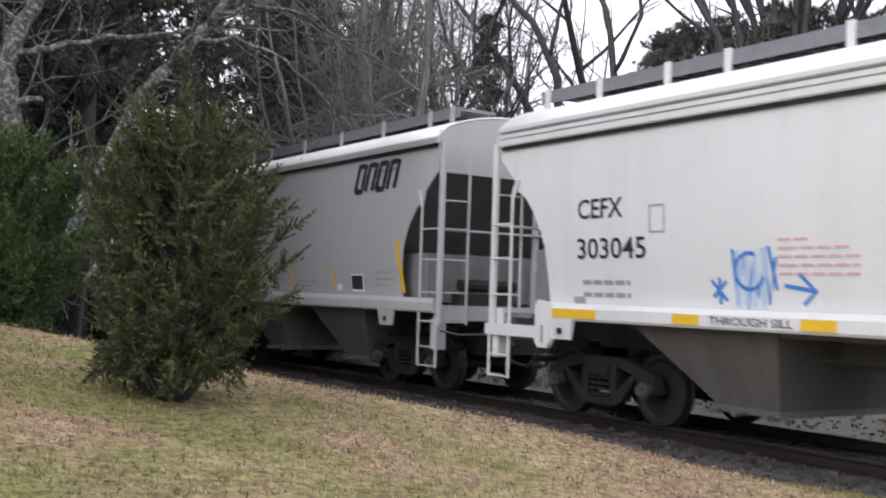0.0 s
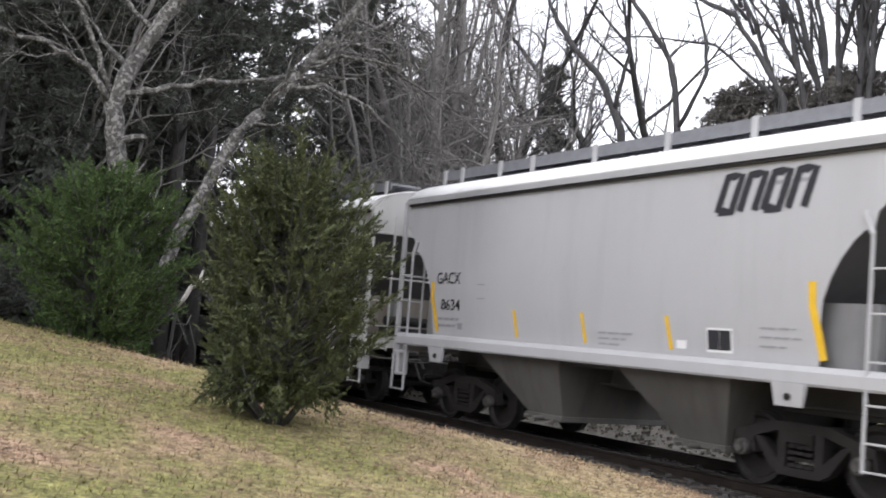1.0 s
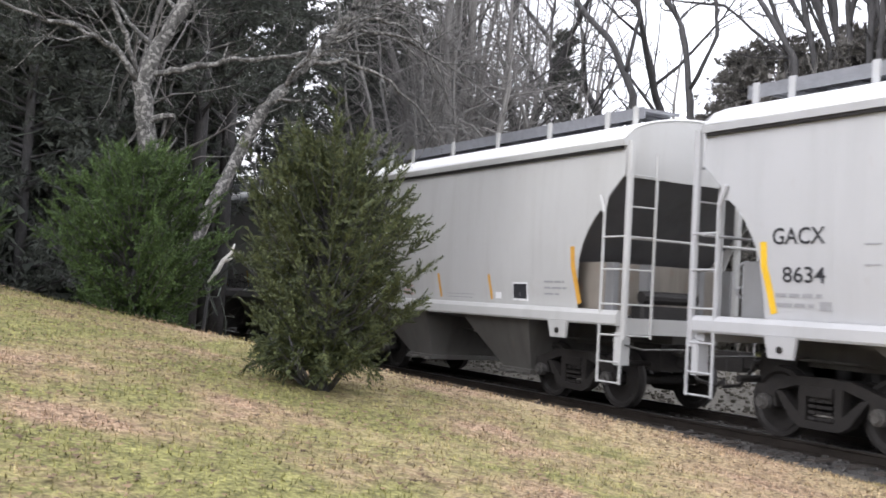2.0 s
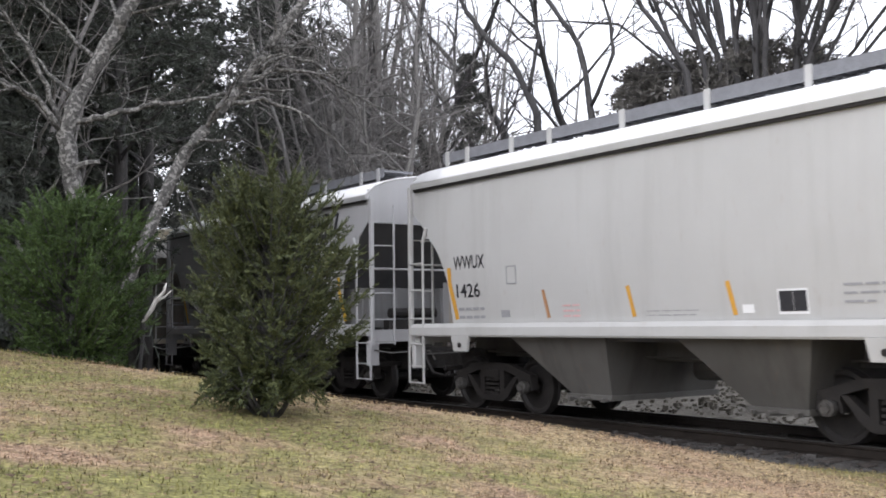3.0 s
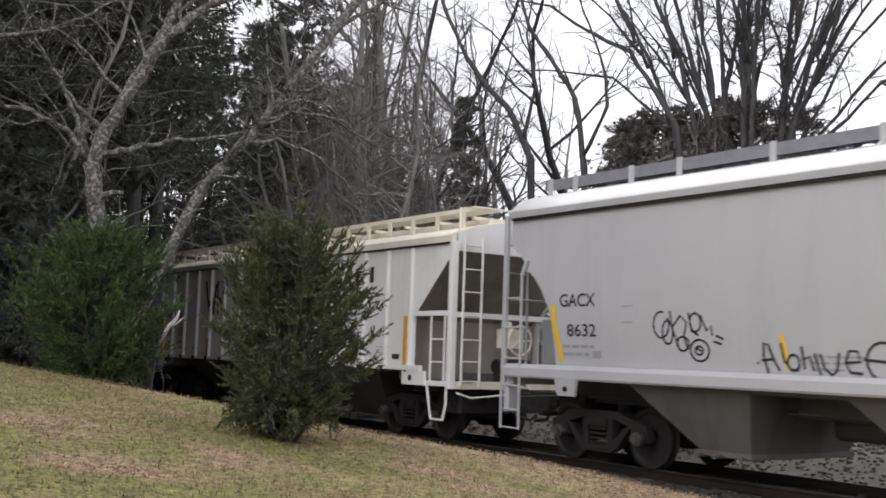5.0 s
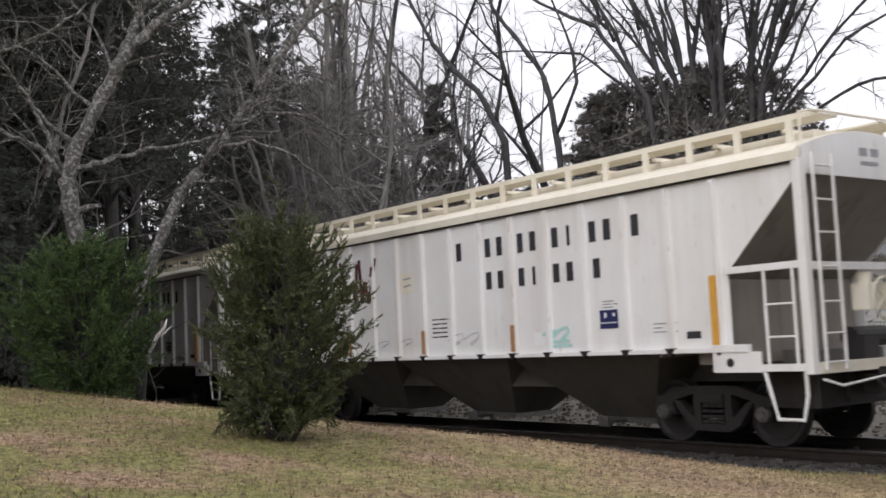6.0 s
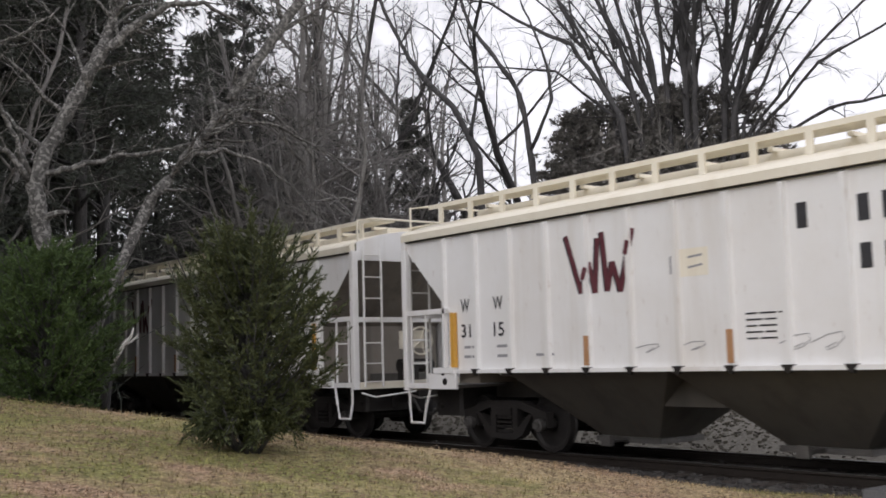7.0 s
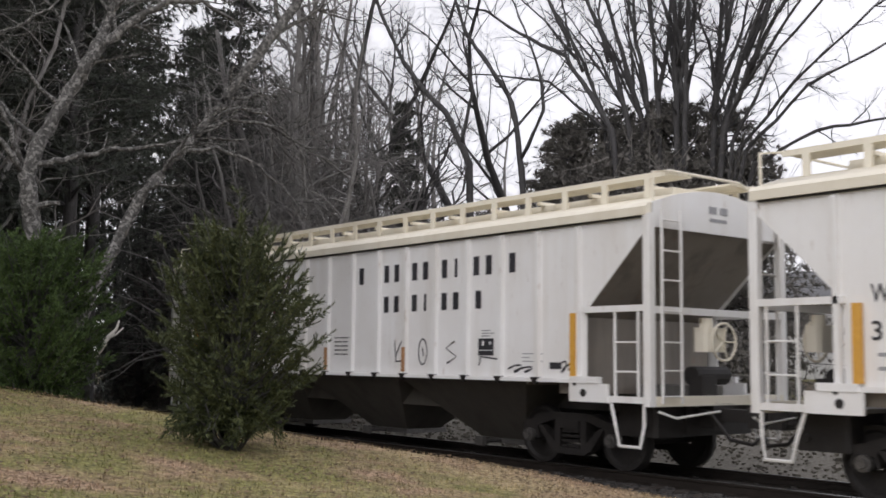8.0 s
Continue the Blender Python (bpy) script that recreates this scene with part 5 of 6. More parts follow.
        part("cross_rail", Geo().tube([(-1.5, f(-0.03), 2.62), (1.5, f(-0.03), 2.62)], 0.022, 6), paint, car)
        rungs = [0.46, 0.76, 1.16, 1.62, 2.14, 2.63]
        ladder(car, "side ladder at the car's corner", paint, (-1.62, f(0.38)), (-1.60, f(-0.12)), 0.44, 3.02, rungs, 0.12 * d, 1.2)
        ladder(car, "end ladder at the car's corner", paint, (-1.06, f(-0.14)), (-1.54, f(-0.12)), 1.12, 3.9, [1.16, 1.62, 2.14, 2.63, 3.08, 3.55])
        ladder(car, "side ladder at the far corner", paint, (1.62, f(0.38)), (1.60, f(-0.12)), 0.44, 3.02, rungs)
        part("uncoupling_lever", Geo().tube([(-1.5, f(-0.1), 1.02), (-1.2, f(-0.16), 0.96), (-0.25, f(-0.18), 0.98), (-0.2, f(-0.3), 0.8)], 0.016, 5), RUBBED, car)
        part("corner_step_plate", Geo().box(-1.60, -1.36, min(f(-0.06), f(0.06)), max(f(-0.06), f(0.06)), 0.72, 1.2, 0.02), paint, car)
    b = Geo().tube([(-0.45, long + 0.22, 2.05), (-0.45, long + 0.17, 2.05)], 0.07, 10)
    for k in range(16):
        a, c = 6.2832 * k / 16, 6.2832 * (k + 1) / 16
        b.tube([(-0.45 + 0.27 * math.cos(a), long + 0.2, 2.05 + 0.27 * math.sin(a)), (-0.45 + 0.27 * math.cos(c), long + 0.2, 2.05 + 0.27 * math.sin(c))], 0.018, 5, False)
    for k in range(5):
        a = 6.2832 * k / 5
        b.tube([(-0.45, long + 0.19, 2.05), (-0.45 + 0.27 * math.cos(a), long + 0.2, 2.05 + 0.27 * math.sin(a))], 0.012, 4, False)
    b.box(-0.6, -0.3, long - 0.1, long + 0.16, 1.85, 2.25)
    part("hand_brake", b, paint, car, "hand brake wheel and housing")
    # underbody
    part("centre_sill", Geo().box(-0.32, 0.32, 0.2, long - 0.2, 0.92, 1.34), GRIME, car)
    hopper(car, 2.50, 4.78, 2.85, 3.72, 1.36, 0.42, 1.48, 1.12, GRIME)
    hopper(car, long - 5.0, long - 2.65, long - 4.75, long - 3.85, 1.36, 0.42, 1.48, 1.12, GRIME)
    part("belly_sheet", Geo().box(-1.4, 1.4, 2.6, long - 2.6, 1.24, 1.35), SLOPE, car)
    part("air_reservoir", Geo().tube([(0.5, long / 2 - 0.5, 0.8), (0.5, long / 2 + 0.5, 0.8)], 0.2, 12), GRIME, car)
    part("brake_pipe", Geo().tube([(-0.5, 0.3, 1.02), (-0.55, long / 2, 0.98), (-0.5, long - 0.3, 1.02)], 0.022, 5), GRIME, car)
    for y in (1.70, long - 1.70):
        truck(car, y)
    return car


def reflectors(car, ends, marks, long, mat, side, low=1.6):
    for e in ends:
        y = 1.18 if e == 0 else long - 1.18
        d = -0.06
        part("reflector", Geo().strip([(y + 0.03, 2.50), (y + 0.02, 2.2), (y + d, 1.90), (y + d * 2, low)], 0.11, side), mat, car, "yellow reflector strip")
    for y in marks:
        part("reflector", Geo().strip([(y + 0.05, 2.04), (y - 0.04, low)], 0.075, side), mat, car, "yellow reflector strip")


def placards(car, y):
    part("placard", Geo().plate(y - 0.44, y, 1.60, 1.91, round_side, 0.006), DECAL, car, "white placard with black panels")
    for k in range(2):
        part("placard_panel", Geo().plate(y - 0.42 + 0.20 * k, y - 0.23 + 0.205 * k, 1.635, 1.885, round_side, 0.011), BLACK, car)
    part("tag_decal", Geo().plate(y + 0.38, y + 0.56, 1.62, 1.73, round_side), DECAL, car)


def company_car(start, number, marks, label):
    car = round_hopper(label, start, GREY)
    brand_blocks(car, 2.84, 3.36, 0.50, round_side)
    part("reporting_mark", lettering("GACX", 9.80, 2.46, 0.21, 0.82, round_side), BLACK, car)
    part("car_number", lettering(number, 9.64, 1.99, 0.20, 0.66, round_side), BLACK, car)
    bars(car, 9.76, 1.86, (0.72, 0.6), 0.05, 0.12, FADED, round_side)
    bars(car, 2.0, 1.95, (0.55, 0.62, 0.4), 0.025, 0.11, FADED, round_side)
    bars(car, 5.1, 1.78, (0.75, 0.6, 0.5), 0.03, 0.08, FADED, round_side)
    part("stencil_frame", Geo().plate(8.2, 8.42, 2.20, 2.22, round_side).plate(8.2, 8.42, 2.44, 2.46, round_side), FADED, car)
    part("stencil_plate", Geo().plate(8.9, 9.08, 1.66, 1.77, round_side), FADED, car)
    reflectors(car, (0, 1), marks, 11.1, YELLOW, round_side)
    placards(car, 2.90)
    bars(car, 2.1, 3.72, (0.85,), 0.05, 0.1, FADED, round_side)
    return car


# the white car ahead
c = round_hopper("white rounded hopper car with blue graffiti and amber sill blocks", 2.61, WHITE, 11.6, 3.75, True)
L = 11.6
part("reporting_mark", lettering("CEFX", 9.82, 2.63, 0.26, 0.86, round_side), BLACK, c)
part("car_number", lettering("303045", 9.83, 2.11, 0.27, 1.28, round_side), BLACK, c)
bars(c, 9.75, 1.84, (0.9,), 0.06, 0.1, FADED, round_side)
bars(c, 9.75, 1.68, (0.9,), 0.06, 0.1, FADED, round_side)
part("stencil_frame", Geo().plate(8.23, 8.49, 2.42, 2.44, round_side).plate(8.23, 8.49, 2.74, 2.76, round_side).plate(8.23, 8.25, 2.44, 2.74, round_side).plate(8.47, 8.49, 2.44, 2.74, round_side), FADED, c)
part("stencil_plate", Geo().plate(9.72, 9.95, 1.50, 1.62, round_side), FADED, c)
for a, b in ((1.37, 2.25), (3.60, 4.02), (5.43, 5.87), (7.4, 7.9)):
    part("sill_block", Geo().box(-1.649, -1.638, L - b, L - a, 1.335, 1.455), YELLOW, c, "amber reflective sill block")
tagged(part("sill_lettering", lettering("THROUGH SILL", 7.42, 1.35, 0.09, 1.15, lambda z: 1.64), BLACK, c), kind="stuff")
bars(c, L - 5.05, 2.30, (0.4, 0.95, 1.0, 1.0, 1.0), 0.03, 0.09, REDTXT, round_side)
M = L - 0.2
r = random.Random(5)
scrawl(c, [[(M - 4.28 - 0.12 * k, 2.2 - 0.03 * r.random()), (M - 4.30 - 0.12 * k, 1.9), (M - 4.27 - 0.12 * k, 1.52 + 0.05 * r.random())] for k in range(4)], 0.07, PALEBLUE, round_side, "pale blue sprayed bars")
scrawl(c, [[(M - 4.22 - 0.075 * k + 0.03 * (k % 2), 2.2 - 0.05 * (k % 3) if k % 2 == 0 else 1.52 + 0.07 * (k % 3)) for k in range(9)], oval(M - 4.45, 1.95, 0.2, 0.2, 1.5), [(M - 4.72, 2.22), (M - 4.82, 1.75)], [(M - 4.92, 1.80), (M - 5.34, 1.74)], [(M - 5.12, 1.92), (M - 5.32, 1.74), (M - 5.16, 1.6)], [(M - 3.9, 1.85), (M - 4.12, 1.62)], [(M - 4.12, 1.84), (M - 3.92, 1.66)], [(M - 4.02, 1.88), (M - 4.02, 1.58)]], 0.045, BLUE, round_side, "blue graffiti tag")
scrawl(c, [loops(r, M - 6.75, 1.62, 1.0, 0.5, 3), [(M - 6.8, 2.1), (M - 6.9, 1.62)]], 0.07, BLUE, round_side, "blue graffiti tag")

company_car(15.9, "8634", (3.6, 5.45, 7.24), "grey rounded hopper car with a black company mark")

c = round_hopper("off-white rounded hopper car with faded reflectors", 28.66, MATT)
part("reporting_mark", lettering("WWUX", 9.80, 2.46, 0.23, 0.90, round_side), BLACK, c)
part("car_number", lettering("1426", 9.75, 1.97, 0.24, 0.68, round_side), BLACK, c)
bars(c, 9.74, 1.80, (0.75,), 0.05, 0.1, FADED, round_side)
bars(c, 9.74, 1.66, (0.75,), 0.05, 0.1, FADED, round_side)
part("stencil_frame", Geo().plate(8.06, 8.32, 2.16, 2.18, round_side).plate(8.06, 8.32, 2.44, 2.46, round_side).plate(8.06, 8.08, 2.18, 2.44, round_side).plate(8.30, 8.32, 2.18, 2.44, round_side), FADED, c)
part("stencil_plate", Geo().plate(8.31, 8.53, 1.62, 1.74, round_side), FADED, c)
bars(c, 6.97, 1.80, (0.42, 0.38, 0.4), 0.03, 0.08, REDTXT, round_side)
bars(c, 2.0, 1.95, (0.55, 0.6, 0.4), 0.03, 0.1, FADED, round_side)
bars(c, 5.2, 1.68, (1.0, 0.9), 0.012, 0.06, FADED, round_side)
reflectors(c, (0, 1), (3.66, 5.48), 11.1, AMBER, round_side)
reflectors(c, (), (7.36,), 11.1, BROWN, round_side)
placards(c, 2.94)

c = company_car(41.42, "8632", (3.65, 5.50), "grey rounded hopper car with black graffiti scrawl")
r = random.Random(9)
scrawl(c, [oval(7.62, 2.17, 0.15, 0.19, 0.6), oval(7.50, 2.06, 0.10, 0.17), [(7.45, 2.37), (7.40, 2.1), (7.30, 1.85)], [(7.42, 2.12), (7.25, 2.3), (7.14, 2.2), (7.2, 2.0), (7.13, 1.82)], oval(7.22, 1.90, 0.11, 0.10), [(7.1, 2.34), (7.05, 2.08), (6.93, 2.02)], oval(6.98, 2.2, 0.10, 0.13), [(6.88, 2.3), (6.78, 2.08), (6.7, 2.15), (6.68, 2.02)], [(6.62, 2.02), (6.49, 1.97)], [(6.66, 1.94), (6.52, 1.90)], oval(6.92, 1.81, 0.17, 0.15), oval(6.93, 1.81, 0.07, 0.06), [(6.97, 1.84), (6.89, 1.80)]], 0.032, BLACK, round_side, "black graffiti tag")
scrawl(c, [[(5.95, 1.66), (5.92, 1.67)], [(5.77, 1.50), (5.84, 1.75), (5.83, 1.93), (5.76, 1.9), (5.68, 1.7), (5.60, 1.57)], [(5.88, 1.70), (5.66, 1.72)], [(5.56, 1.93), (5.52, 1.7), (5.42, 1.58), (5.3, 1.59)], oval(5.38, 1.68, 0.09, 0.10), [(5.25, 1.89), (5.22, 1.6)], [(5.24, 1.72), (5.14, 1.76), (5.08, 1.58)], [(5.06, 1.81), (5.03, 1.65), (4.97, 1.50)], [(4.98, 1.8), (4.93, 1.62), (4.83, 1.54), (4.75, 1.6), (4.71, 1.82)], [(4.62, 1.70), (4.42, 1.71), (4.46, 1.84), (4.57, 1.84), (4.63, 1.7), (4.57, 1.58), (4.40, 1.57)], oval(4.12, 1.72, 0.22, 0.23), [(4.38, 1.74), (3.84, 1.70)], [(3.80, 1.76), (3.76, 1.49)], [(3.78, 1.68), (3.68, 1.76), (3.62, 1.66), (3.58, 1.50)], [(3.55, 1.66), (3.40, 1.69), (3.43, 1.81), (3.52, 1.79), (3.54, 1.62), (3.44, 1.55), (3.32, 1.6)], [(3.31, 1.99), (3.29, 1.75), (3.20, 1.62), (3.08, 1.66)], [(3.40, 1.80), (3.18, 1.78)], [(2.92, 1.82), (3.02, 1.80), (3.06, 1.70), (2.94, 1.63), (2.90, 1.53), (3.0, 1.48), (3.1, 1.53)], [(2.84, 1.62), (2.68, 1.64), (2.72, 1.76), (2.82, 1.72), (2.84, 1.58), (2.72, 1.49), (2.56, 1.50)], [(2.48, 1.68), (2.46, 1.6)], [(2.47, 1.56), (2.46, 1.54)]], 0.036, BLACK, round_side, "long black graffiti scrawl")


def flat_side(z):
    return 1.562


def ribbed_hopper(label, start, long=15.55):
    """A three-bay covered hopper car with ribbed flat sides and open end cages."""
    car = thing("ribbed_hopper_car", label, "railcar", "cars of the freight train")
    cars.append((car, start))
    for s in (-1, 1):
        rows = []
        for z in (1.34, 1.8, 2.40, 2.42, 2.9, 3.5, 3.56, 3.74):
            a = 1.22 if z <= 2.41 else (1.2 - (z - 2.42) * 1.18 / 1.14 if z < 3.56 else 0.0)
            rows.append([(s * 1.562, a + (long - 2 * a) * k / 24, z) for k in range(25)])
        part("side_sheet", Geo().sheet(rows, (-s * 0.02, 0, 0)), OFFWHITE, car)
        for k in range(16):
            y = 1.38 + 0.868 * k
            q = Geo().hull([(s * 1.562, y - 0.055, 1.36), (s * 1.625, y - 0.035, 1.36), (s * 1.625, y + 0.035, 1.36), (s * 1.562, y + 0.055, 1.36)], [(s * 1.562, y - 0.055, 3.70), (s * 1.625, y - 0.035, 3.66), (s * 1.625, y + 0.035, 3.66), (s * 1.562, y + 0.055, 3.70)])
            part("rib", q, OFFWHITE, car)
            if s < 0:
                part("rib_bracket", Geo().hull([(s * 1.66, y - 0.02, 1.28), (s * 1.66, y + 0.02, 1.28), (s * 1.60, y + 0.02, 1.28), (s * 1.60, y - 0.02, 1.28)], [(s * 1.675, y - 0.085, 1.392), (s * 1.675, y + 0.085, 1.392), (s * 1.60, y + 0.085, 1.392), (s * 1.60, y - 0.085, 1.392)]), STEEL, car)
        part("side_sill", Geo().box(s * 1.60 - 0.055, s * 1.60 + 0.055, 1.2, long - 1.2, 1.32, 1.38), OFFWHITE, car)
        # the top chord's shadow line, modelled as a thin dark strip
        part("chord_shadow", Geo().box(s * 1.59 - 0.025, s * 1.59 + 0.025, 0.08, long - 0.08, 3.695, 3.722), STEEL, car, "dark strip for the shadow under the top chord")
        part("top_chord", Geo().prism_y([(s * 1.54, 3.72), (s * 1.65, 3.72), (s * 1.66, 3.84), (s * 1.60, 3.90), (s * 1.54, 3.90)], -0.02, long + 0.02), CREAM, car)
        for e in (0, 1):
            f = (lambda y: y) if e == 0 else (lambda y: long - y)
            pad = part("jacking_pad", Geo().box(s * 1.63 - 0.03, s * 1.63 + 0.03, min(f(0.72), f(1.5)), max(f(0.72), f(1.5)), 1.05, 1.32, 0.01), OFFWHITE, car)
            part("hole", Geo().tube([(s * 1.60, f(1.2), 1.18), (s * 1.667, f(1.2), 1.18)], 0.06, 12), STEEL, pad, "dark round hole")
            part("pad_top", Geo().box(s * 1.63 - 0.05, s * 1.63 + 0.05, min(f(0.9), f(1.45)), max(f(0.9), f(1.45)), 1.321, 1.42), OFFWHITE, car)
            part("end_beam", Geo().box(s * 1.58 - 0.05, s * 1.58 + 0.05, min(f(0.07), f(0.72)), max(f(0.07), f(0.72)), 1.06, 1.15), OFFWHITE, car)
            part("corner_post", Geo().box(s * 1.57 - 0.07, s * 1.57 + 0.07, min(f(-0.06), f(0.07)), max(f(-0.06), f(0.07)), 1.02, 3.74, 0.015), OFFWHITE, car)
            part("cage_rail", Geo().box(s * 1.575 - 0.05, s * 1.575 + 0.05, min(f(0.07), f(1.25)), max(f(0.07), f(1.25)), 2.36, 2.45), OFFWHITE, car)
            st = Geo().tube([(s * 1.60, f(0.70), 1.05), (s * 1.62, f(0.60), 0.75), (s * 1.62, f(0.52), 0.45), (s * 1.62, f(0.14), 0.45), (s * 1.60, f(0.08), 0.75), (s * 1.60, f(0.08), 1.05)], 0.026, 6)
            part("stirrup_step", st, OFFWHITE, car)
    rows = []
    for i in range(15):
        x = -1.60 + 3.2 * i / 14
        rows.append([(x, long * k / 8, 3.88 + 0.32 * (1 - (x / 1.60) ** 2)) for k in range(9)])
    part("roof", Geo().sheet(rows, (0, 0, -0.03)), CREAM, car, "cream low-arched roof", True)
    part("hatch_trough", Geo().prism_y([(-0.36, 4.12), (-0.30, 4.33), (0.30, 4.33), (0.36, 4.12)], 0.6, long - 0.6), CREAM, car)
    for k in range(12):
        y = 1.0 + (long - 2) * k / 11
        part("hatch_clamp", Geo().box(-0.42, 0.42, y - 0.04, y + 0.04, 4.33, 4.39), CREAM, car)
    for s in (-1, 1):
        lo, hi = sorted((s * 0.46, s * 1.05))
        q = Geo()
        for k in range(5):
            a = lo + (hi - lo) * k / 5
            q.box(a, a + 0.1, 0.1, long - 0.1, 4.38, 4.41)
        part("running_board", q, CREAM, car, "cream roof walk")
        part("board_edge", Geo().box(s * 1.06 - 0.018, s * 1.06 + 0.018, 0.1, long - 0.1, 4.35, 4.43), CREAM, car)
        for k in range(18):
            y = 0.45 + (long - 0.9) * k / 17
            part("board_post", Geo().box(s * 1.06 - 0.02, s * 1.06 + 0.02, y - 0.055, y + 0.055, 4.04, 4.35), CREAM, car)
    for e in (0, 1):
        f = (lambda y: y) if e == 0 else (lambda y: long - y)
        d = 1 if e == 0 else -1
        low = [(x, f(-0.01), 3.56) for x in (-1.5, -0.9, -0.4, 0, 0.4, 0.9, 1.5)]
        arc = [(x, f(-0.01), 3.88 + 0.315 * (1 - (x / 1.60) ** 2)) for x in (-1.5, -0.9, -0.4, 0, 0.4, 0.9, 1.5)]
        part("end_sheet", Geo().sheet([low, arc], (0, d * 0.03, 0)), OFFWHITE, car)
        part("end_stencil", Geo().box(-0.22, -0.04, min(f(-0.017), f(-0.011)), max(f(-0.017), f(-0.011)), 3.86, 3.97).box(0.04, 0.22, min(f(-0.017), f(-0.011)), max(f(-0.017), f(-0.011)), 3.86, 3.97).box(-0.2, 0.2, min(f(-0.017), f(-0.011)), max(f(-0.017), f(-0.011)), 3.74, 3.79), FADED, car)
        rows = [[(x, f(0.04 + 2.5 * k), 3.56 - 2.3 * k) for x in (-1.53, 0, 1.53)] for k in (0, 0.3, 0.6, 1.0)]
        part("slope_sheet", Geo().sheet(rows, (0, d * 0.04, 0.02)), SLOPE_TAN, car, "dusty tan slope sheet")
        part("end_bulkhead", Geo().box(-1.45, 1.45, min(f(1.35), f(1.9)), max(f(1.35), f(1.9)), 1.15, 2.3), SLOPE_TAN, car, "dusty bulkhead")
        part("end_rail", Geo().box(-1.5, 1.5, min(f(-0.05), f(0.05)), max(f(-0.05), f(0.05)), 2.33, 2.43), OFFWHITE, car)
        part("end_sill", Geo().box(-1.5, 1.5, min(f(-0.06), f(0.08)), max(f(-0.06), f(0.08)), 1.02, 1.16), CREAM, car)
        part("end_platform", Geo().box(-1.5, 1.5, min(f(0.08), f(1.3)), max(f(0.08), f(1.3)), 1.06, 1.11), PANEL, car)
        coupler(car, f(-0.06), -d)
        ladder(car, "side ladder of the end cage", OFFWHITE, (-1.60, f(0.62)), (-1.60, f(0.18)), 1.08, 2.36, [1.50, 1.92])
        ladder(car, "end ladder up to the roof", OFFWHITE, (-0.98, f(-0.09)), (-1.40, f(-0.09)), 1.06, 3.82, [1.16, 1.52, 1.92, 2.36, 2.80, 3.22, 3.66])
        part("roof_grab", Geo().tube([(-1.45, f(0.02), 3.88), (-1.45, f(0.02), 4.36), (-1.05, f(0.05), 4.42), (0.6, f(0.05), 4.42), (1.2, f(0.05), 4.2)], 0.022, 6), CREAM, car)
        b = Geo()
        for k in range(18):
            a, c = 6.2832 * k / 18, 6.2832 * (k + 1) / 18
            b.tube([(-0.05 + 0.28 * math.cos(a), f(-0.12), 1.95 + 0.28 * math.sin(a)), (-0.05 + 0.28 * math.cos(c), f(-0.12), 1.95 + 0.28 * math.sin(c))], 0.02, 5, False)
        for k in range(5):
            a = 6.2832 * k / 5
            b.tube([(-0.05, f(-0.1), 1.95), (-0.05 + 0.28 * math.cos(a), f(-0.12), 1.95 + 0.28 * math.sin(a))], 0.014, 4, False)
        part("brake_wheel", b, CREAM, car, "cream hand brake wheel")
        part("brake_housing", Geo().box(-0.42, 0.10, min(f(-0.08), f(0.18)), max(f(-0.08), f(0.18)), 1.80, 2.16, 0.05).tube([(-0.25, f(0.05), 2.1), (-0.25, f(0.05), 2.3)], 0.1, 10), CREAM, car)
        part("brake_cylinder", Geo().tube([(-0.3, f(0.3), 1.45), (0.5, f(0.3), 1.45)], 0.14, 12).box(-0.35, 0.0, min(f(0.05), f(0.3)), max(f(0.05), f(0.3)), 1.12, 1.45), STEEL, car)
        part("uncoupling_lever", Geo().tube([(-1.5, f(-0.1), 0.95), (-1.2, f(-0.16), 0.86), (-0.25, f(-0.18), 0.94)], 0.018, 5), OFFWHITE, car)
        y = f(1.43)
        part("reflector", Geo().box(-1.66, -1.58, y - 0.05, y + 0.05, 1.42, 2.36), AMBER, car, "orange reflector strip on the corner rib")
        part("underframe_box", Geo().box(-1.15, 1.15, min(f(0.25), f(1.0)), max(f(0.25), f(1.0)), 0.56, 1.05, 0.05), STEEL, car, "oily underframe and brake rigging")
        truck(car, f(2.05))
    part("centre_sill", Geo().box(-0.32, 0.32, 0.2, long - 0.2, 0.86, 1.3), GRIME, car)
    for k in (-1, 0, 1):
        m = long / 2 + k * 3.45
        ring = lambda z, w, h: [(-w, m - h, z), (w, m - h, z), (w, m + h, z), (-w, m + h, z)]
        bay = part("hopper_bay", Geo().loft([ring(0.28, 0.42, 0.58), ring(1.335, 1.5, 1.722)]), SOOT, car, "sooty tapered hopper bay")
        gate = Geo().box(-0.5, 0.5, m - 0.68, m + 0.68, 0.20, 0.283)
        gate.tube([(-0.95, m, 0.25), (0.95, m, 0.25)], 0.035, 7)
        gate.box(-1.0, -0.92, m - 0.10, m + 0.10, 0.18, 0.34)
        part("outlet_gate", gate, RUBBED, bay)
    part("hopper_ridge", Geo().prism_x([(4.2, 1.30), (long - 4.2, 1.30), (long - 4.5, 0.80), (4.5, 0.80)], -0.95, 0.95), SOOT, car)
    return car


def name_bars(car, text, y, z, h, panels, side):
    """The railroad's painted name as plain upright bars, grouped by panel."""
    w = 0.22
    for pair, p in zip(text, panels):
        for j, n in enumerate(pair):
            yy = p - j * (w + 0.10)
            if n == 0:
                continue
            q = Geo().strip([(yy - w / 2, z), (yy - w / 2, z + h)], 0.15 if n > 1 else 0.07, side)
            part("company_lettering", q, BLACK, car, "black painted company lettering")


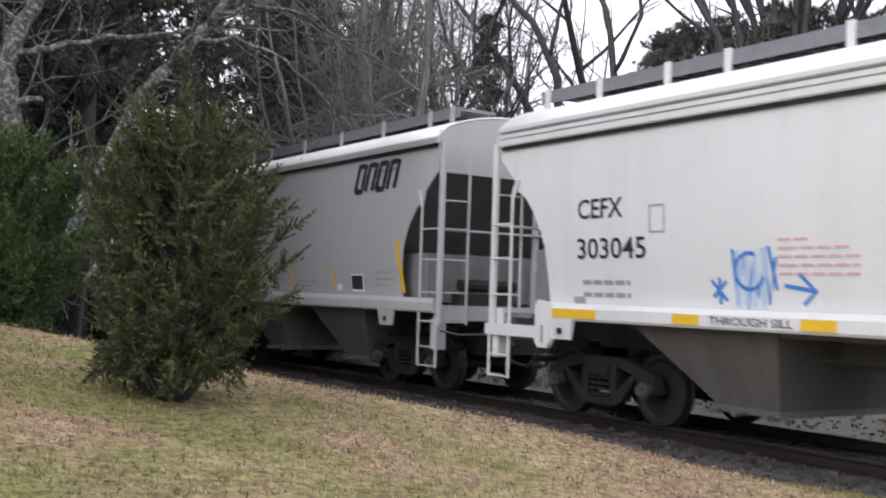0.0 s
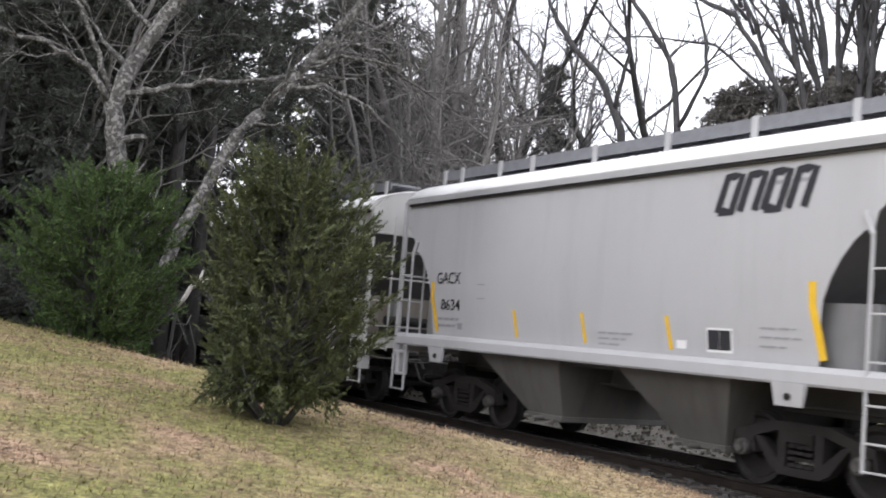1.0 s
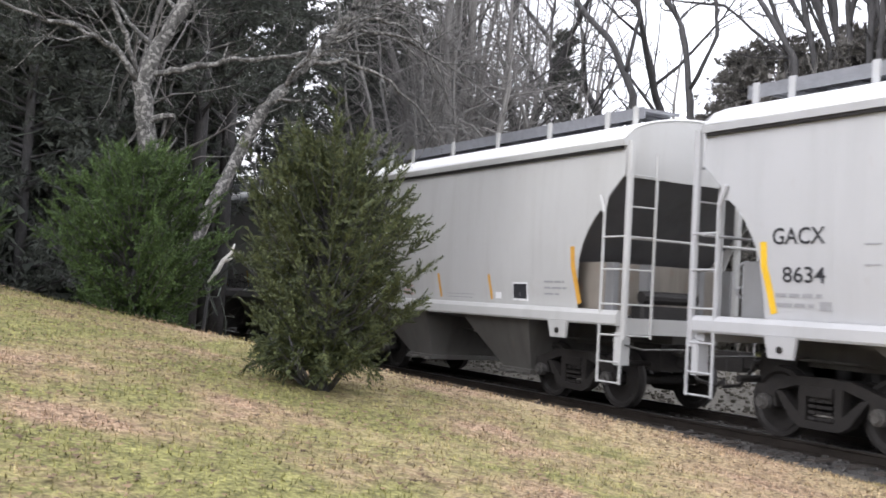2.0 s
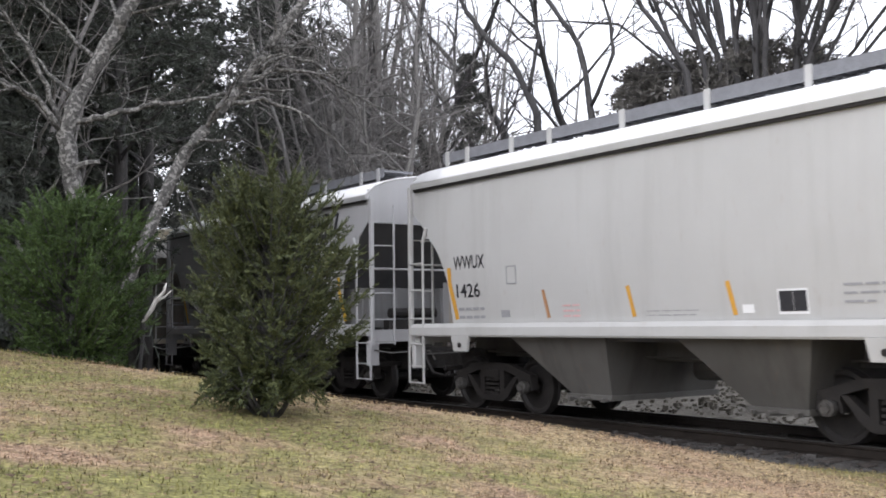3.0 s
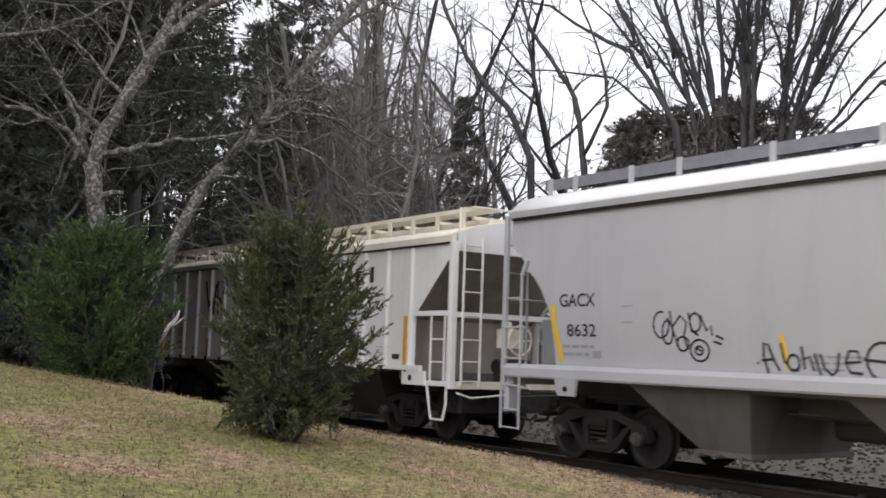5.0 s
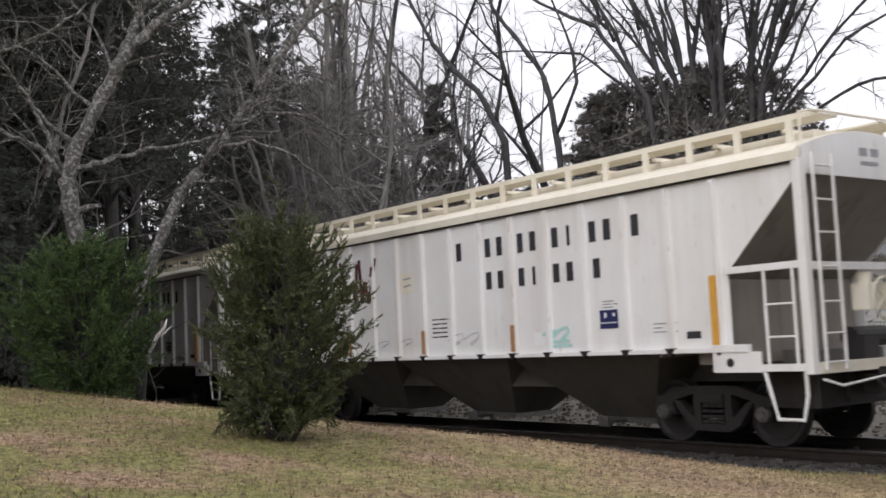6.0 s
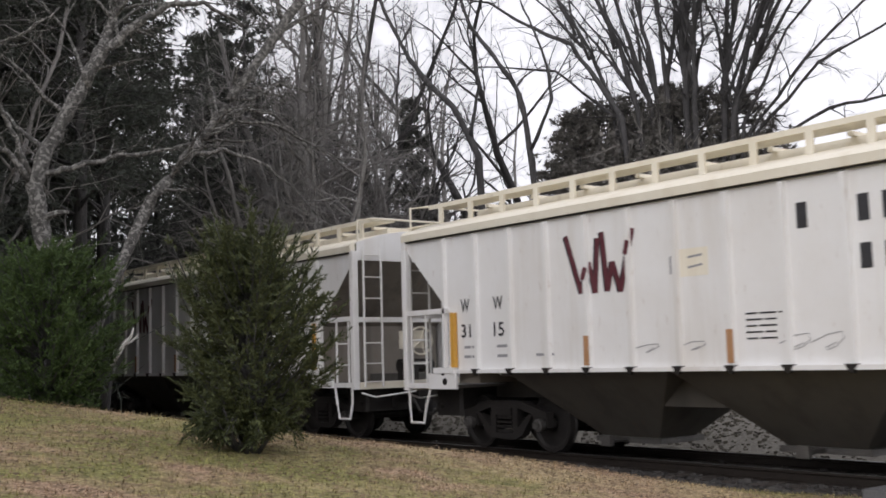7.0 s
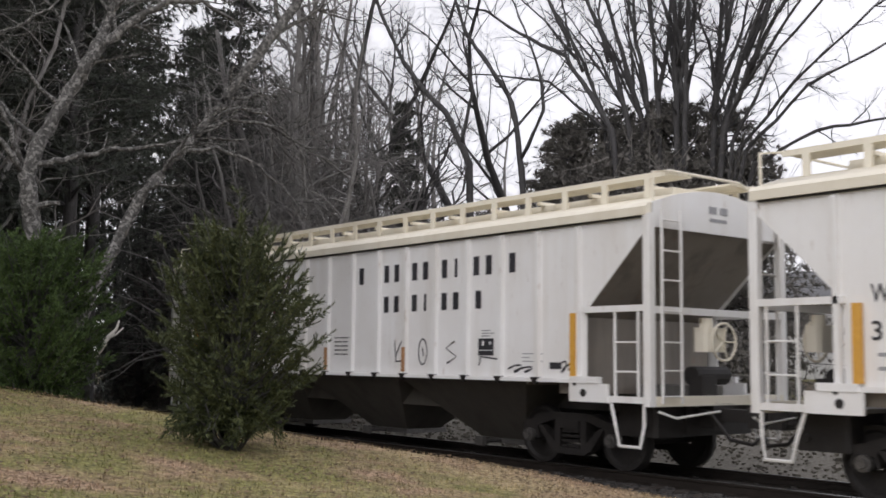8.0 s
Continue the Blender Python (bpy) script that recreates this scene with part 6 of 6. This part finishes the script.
def railroad_marks(car, number, panel=NAVY):
    name_bars(car, ((4, 0), (4, 3), (2, 3), (3, 1), (3, 2), (3,)), 0, 3.06, 0.32, (7.30, 6.47, 5.60, 4.74, 3.88, 2.98), flat_side)
    name_bars(car, ((4, 3), (3, 1), (3, 2), (4,)), 0, 2.50, 0.30, (6.47, 5.60, 4.74, 3.82), flat_side)
    strokes = ([(11.34, 3.39), (11.04, 2.50), (10.87, 2.95), (10.75, 2.49), (10.67, 3.30)], [(10.58, 3.38), (10.50, 2.5), (10.38, 2.92), (10.24, 2.48), (9.97, 3.37)])
    edge, fill = Geo(), Geo()
    for n, path in enumerate(strokes):
        for i, (p, q) in enumerate(zip(path, path[1:])):
            lift = 0.0006 * (i + 4 * n)
            edge.strip([(p[0] + 0.03, p[1]), (q[0] + 0.03, q[1])], 0.10, lambda z: 1.556 + lift)
            fill.strip([p, q], 0.085, lambda z: 1.563 + lift)
    for y, z in ((10.93, 2.79), (10.06, 3.10)):
        d = -1 if y > 10.5 else 1
        fill.strip([(y + 0.035, z + d * 0.09), (y - 0.035, z - d * 0.09)] if d < 0 else [(y + 0.03, z - 0.10), (y - 0.03, z + 0.10)], 0.085, lambda z: 1.621)
    tagged(part("logo_edge", edge, BLACK, car, "black edge of the painted logo"), kind="stuff")
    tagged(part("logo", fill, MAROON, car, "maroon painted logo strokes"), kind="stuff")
    for k, ch in enumerate("WW"):
        part("reporting_mark", lettering(ch, 13.97 - 0.86 * k, 2.36, 0.22, 0.24, flat_side), BLACK, car)
    for k, ch in enumerate(number):
        part("car_number", lettering(ch, 13.97 - 0.86 * k, 1.92, 0.23, 0.26, flat_side), BLACK, car)
    for k in range(2):
        bars(car, 13.9 - 0.86 * k, 1.78, (0.4,), 0.045, 0.1, FADED, flat_side)
        bars(car, 13.9 - 0.86 * k, 1.62, (0.4,), 0.045, 0.1, FADED, flat_side)
    bars(car, 8.1, 2.06, (0.55, 0.5, 0.52, 0.45, 0.5), 0.022, 0.08, BLACK, flat_side)
    bars(car, 12.1, 1.62, (0.4,), 0.04, 0.1, FADED, flat_side)
    for y in (10.93, 8.32, 5.72):
        part("reflector", Geo().box(-1.64, -1.628, y - 0.05, y + 0.05, 1.42, 1.86), BROWN, car, "faded brown reflector strip")
    part("blue_panel", Geo().plate(3.32, 3.70, 1.72, 2.0, flat_side), panel, car, "dark inspection panel")
    part("panel_print", Geo().plate(3.38, 3.42, 1.90, 1.95, flat_side, 0.012).plate(3.56, 3.60, 1.88, 1.96, flat_side, 0.012).plate(3.34, 3.68, 1.80, 1.812, flat_side, 0.012), DECAL, car)
    part("stencil_plate", Geo().plate(1.75, 2.0, 1.52, 1.62, flat_side), BLACK, car)
    bars(car, 3.62, 2.14, (0.22, 0.3, 0.2), 0.018, 0.045, FADED, flat_side)
    bars(car, 2.62, 1.76, (0.5, 0.2, 0.5), 0.016, 0.06, FADED, flat_side)


c = ribbed_hopper("white ribbed hopper car with cream roof and black lettering", 54.17)
railroad_marks(c, ("31", "15"))
r = random.Random(12)
scrawl(c, [loops(r, 9.9 - 0.5 * k, 1.5, 0.35, 0.3, 1) for k in (0, 1.6, 4.8, 5.7)], 0.012, FADED, flat_side, "faint weathered scribble")
scrawl(c, [[(9.3, 2.9), (9.3, 2.65)], [(9.0, 2.86), (8.75, 2.88)], [(9.0, 2.72), (8.75, 2.75)]], 0.03, FADED, flat_side, "patched stencil marks")
part("stain_patch", Geo().plate(8.66, 9.2, 2.6, 2.98, flat_side, 0.004), CREAM, c, "yellowed paint patch")
scrawl(c, [loops(r, 4.95, 1.52, 0.55, 0.3, 2), [(4.9, 1.55), (4.4, 1.56)], [(4.9, 1.48), (4.35, 1.49)]], 0.05, TURQ, flat_side, "turquoise graffiti tag")
part("white_patch", Geo().plate(5.02, 5.25, 1.5, 1.72, flat_side, 0.004), DECAL, c, "fresh white patch")

c = ribbed_hopper("white ribbed hopper car with thin black graffiti", 71.48)
railroad_marks(c, ("31", "08"), BLACK)
scrawl(c, [[(6.08, 1.98), (6.02, 1.6), (5.78, 1.62)], [(5.86, 1.96), (6.04, 1.7)], oval(5.22, 1.78, 0.12, 0.23), [(5.24, 1.86), (5.2, 1.7)], [(4.33, 1.96), (4.56, 1.84), (4.28, 1.70), (4.53, 1.58)], [(3.68, 1.55), (3.56, 1.98), (3.38, 1.9), (3.63, 1.7), (3.18, 1.66)], loops(r, 2.88, 1.38, 0.5, 0.25, 2), loops(r, 1.78, 1.42, 0.3, 0.25, 2)], 0.028, BLACK, flat_side, "thin black graffiti letters")

# ---- cross ties (pieces of the track, last) ----
tie_mesh = fixed(Geo().box(-1.3, 1.3, -0.115, 0.115, -0.13, 0.0, 0.012).mesh("tie", TIE))
rng = random.Random(90)
for i in range(150):
    t = new("tie", tie_mesh)
    t.parent = ballast
    t.matrix_basis = pose(TRACK + rng.uniform(-0.04, 0.04), 0.5 + 0.5 * i, -0.155 + rng.uniform(-0.008, 0.004), 0, 0, rng.uniform(-1.2, 1.2))


def motions():
    """The train rolls past; its wheels turn."""
    for car, start in cars:
        walk(car, [(t, pose(TRACK, start - s, 0)) for t, s in TRAVEL])
    ts, ss = [t for t, _ in TRAVEL], [s for _, s in TRAVEL]
    steps = [k / 15 for k in range(121)]
    turns = [math.degrees(float(np.interp(t, ts, ss)) / 0.457) for t in steps]
    for w, e in wheelsets:
        walk(w, [(t, pose(0, e, 0.457, a)) for t, a in zip(steps, turns)])


motions()
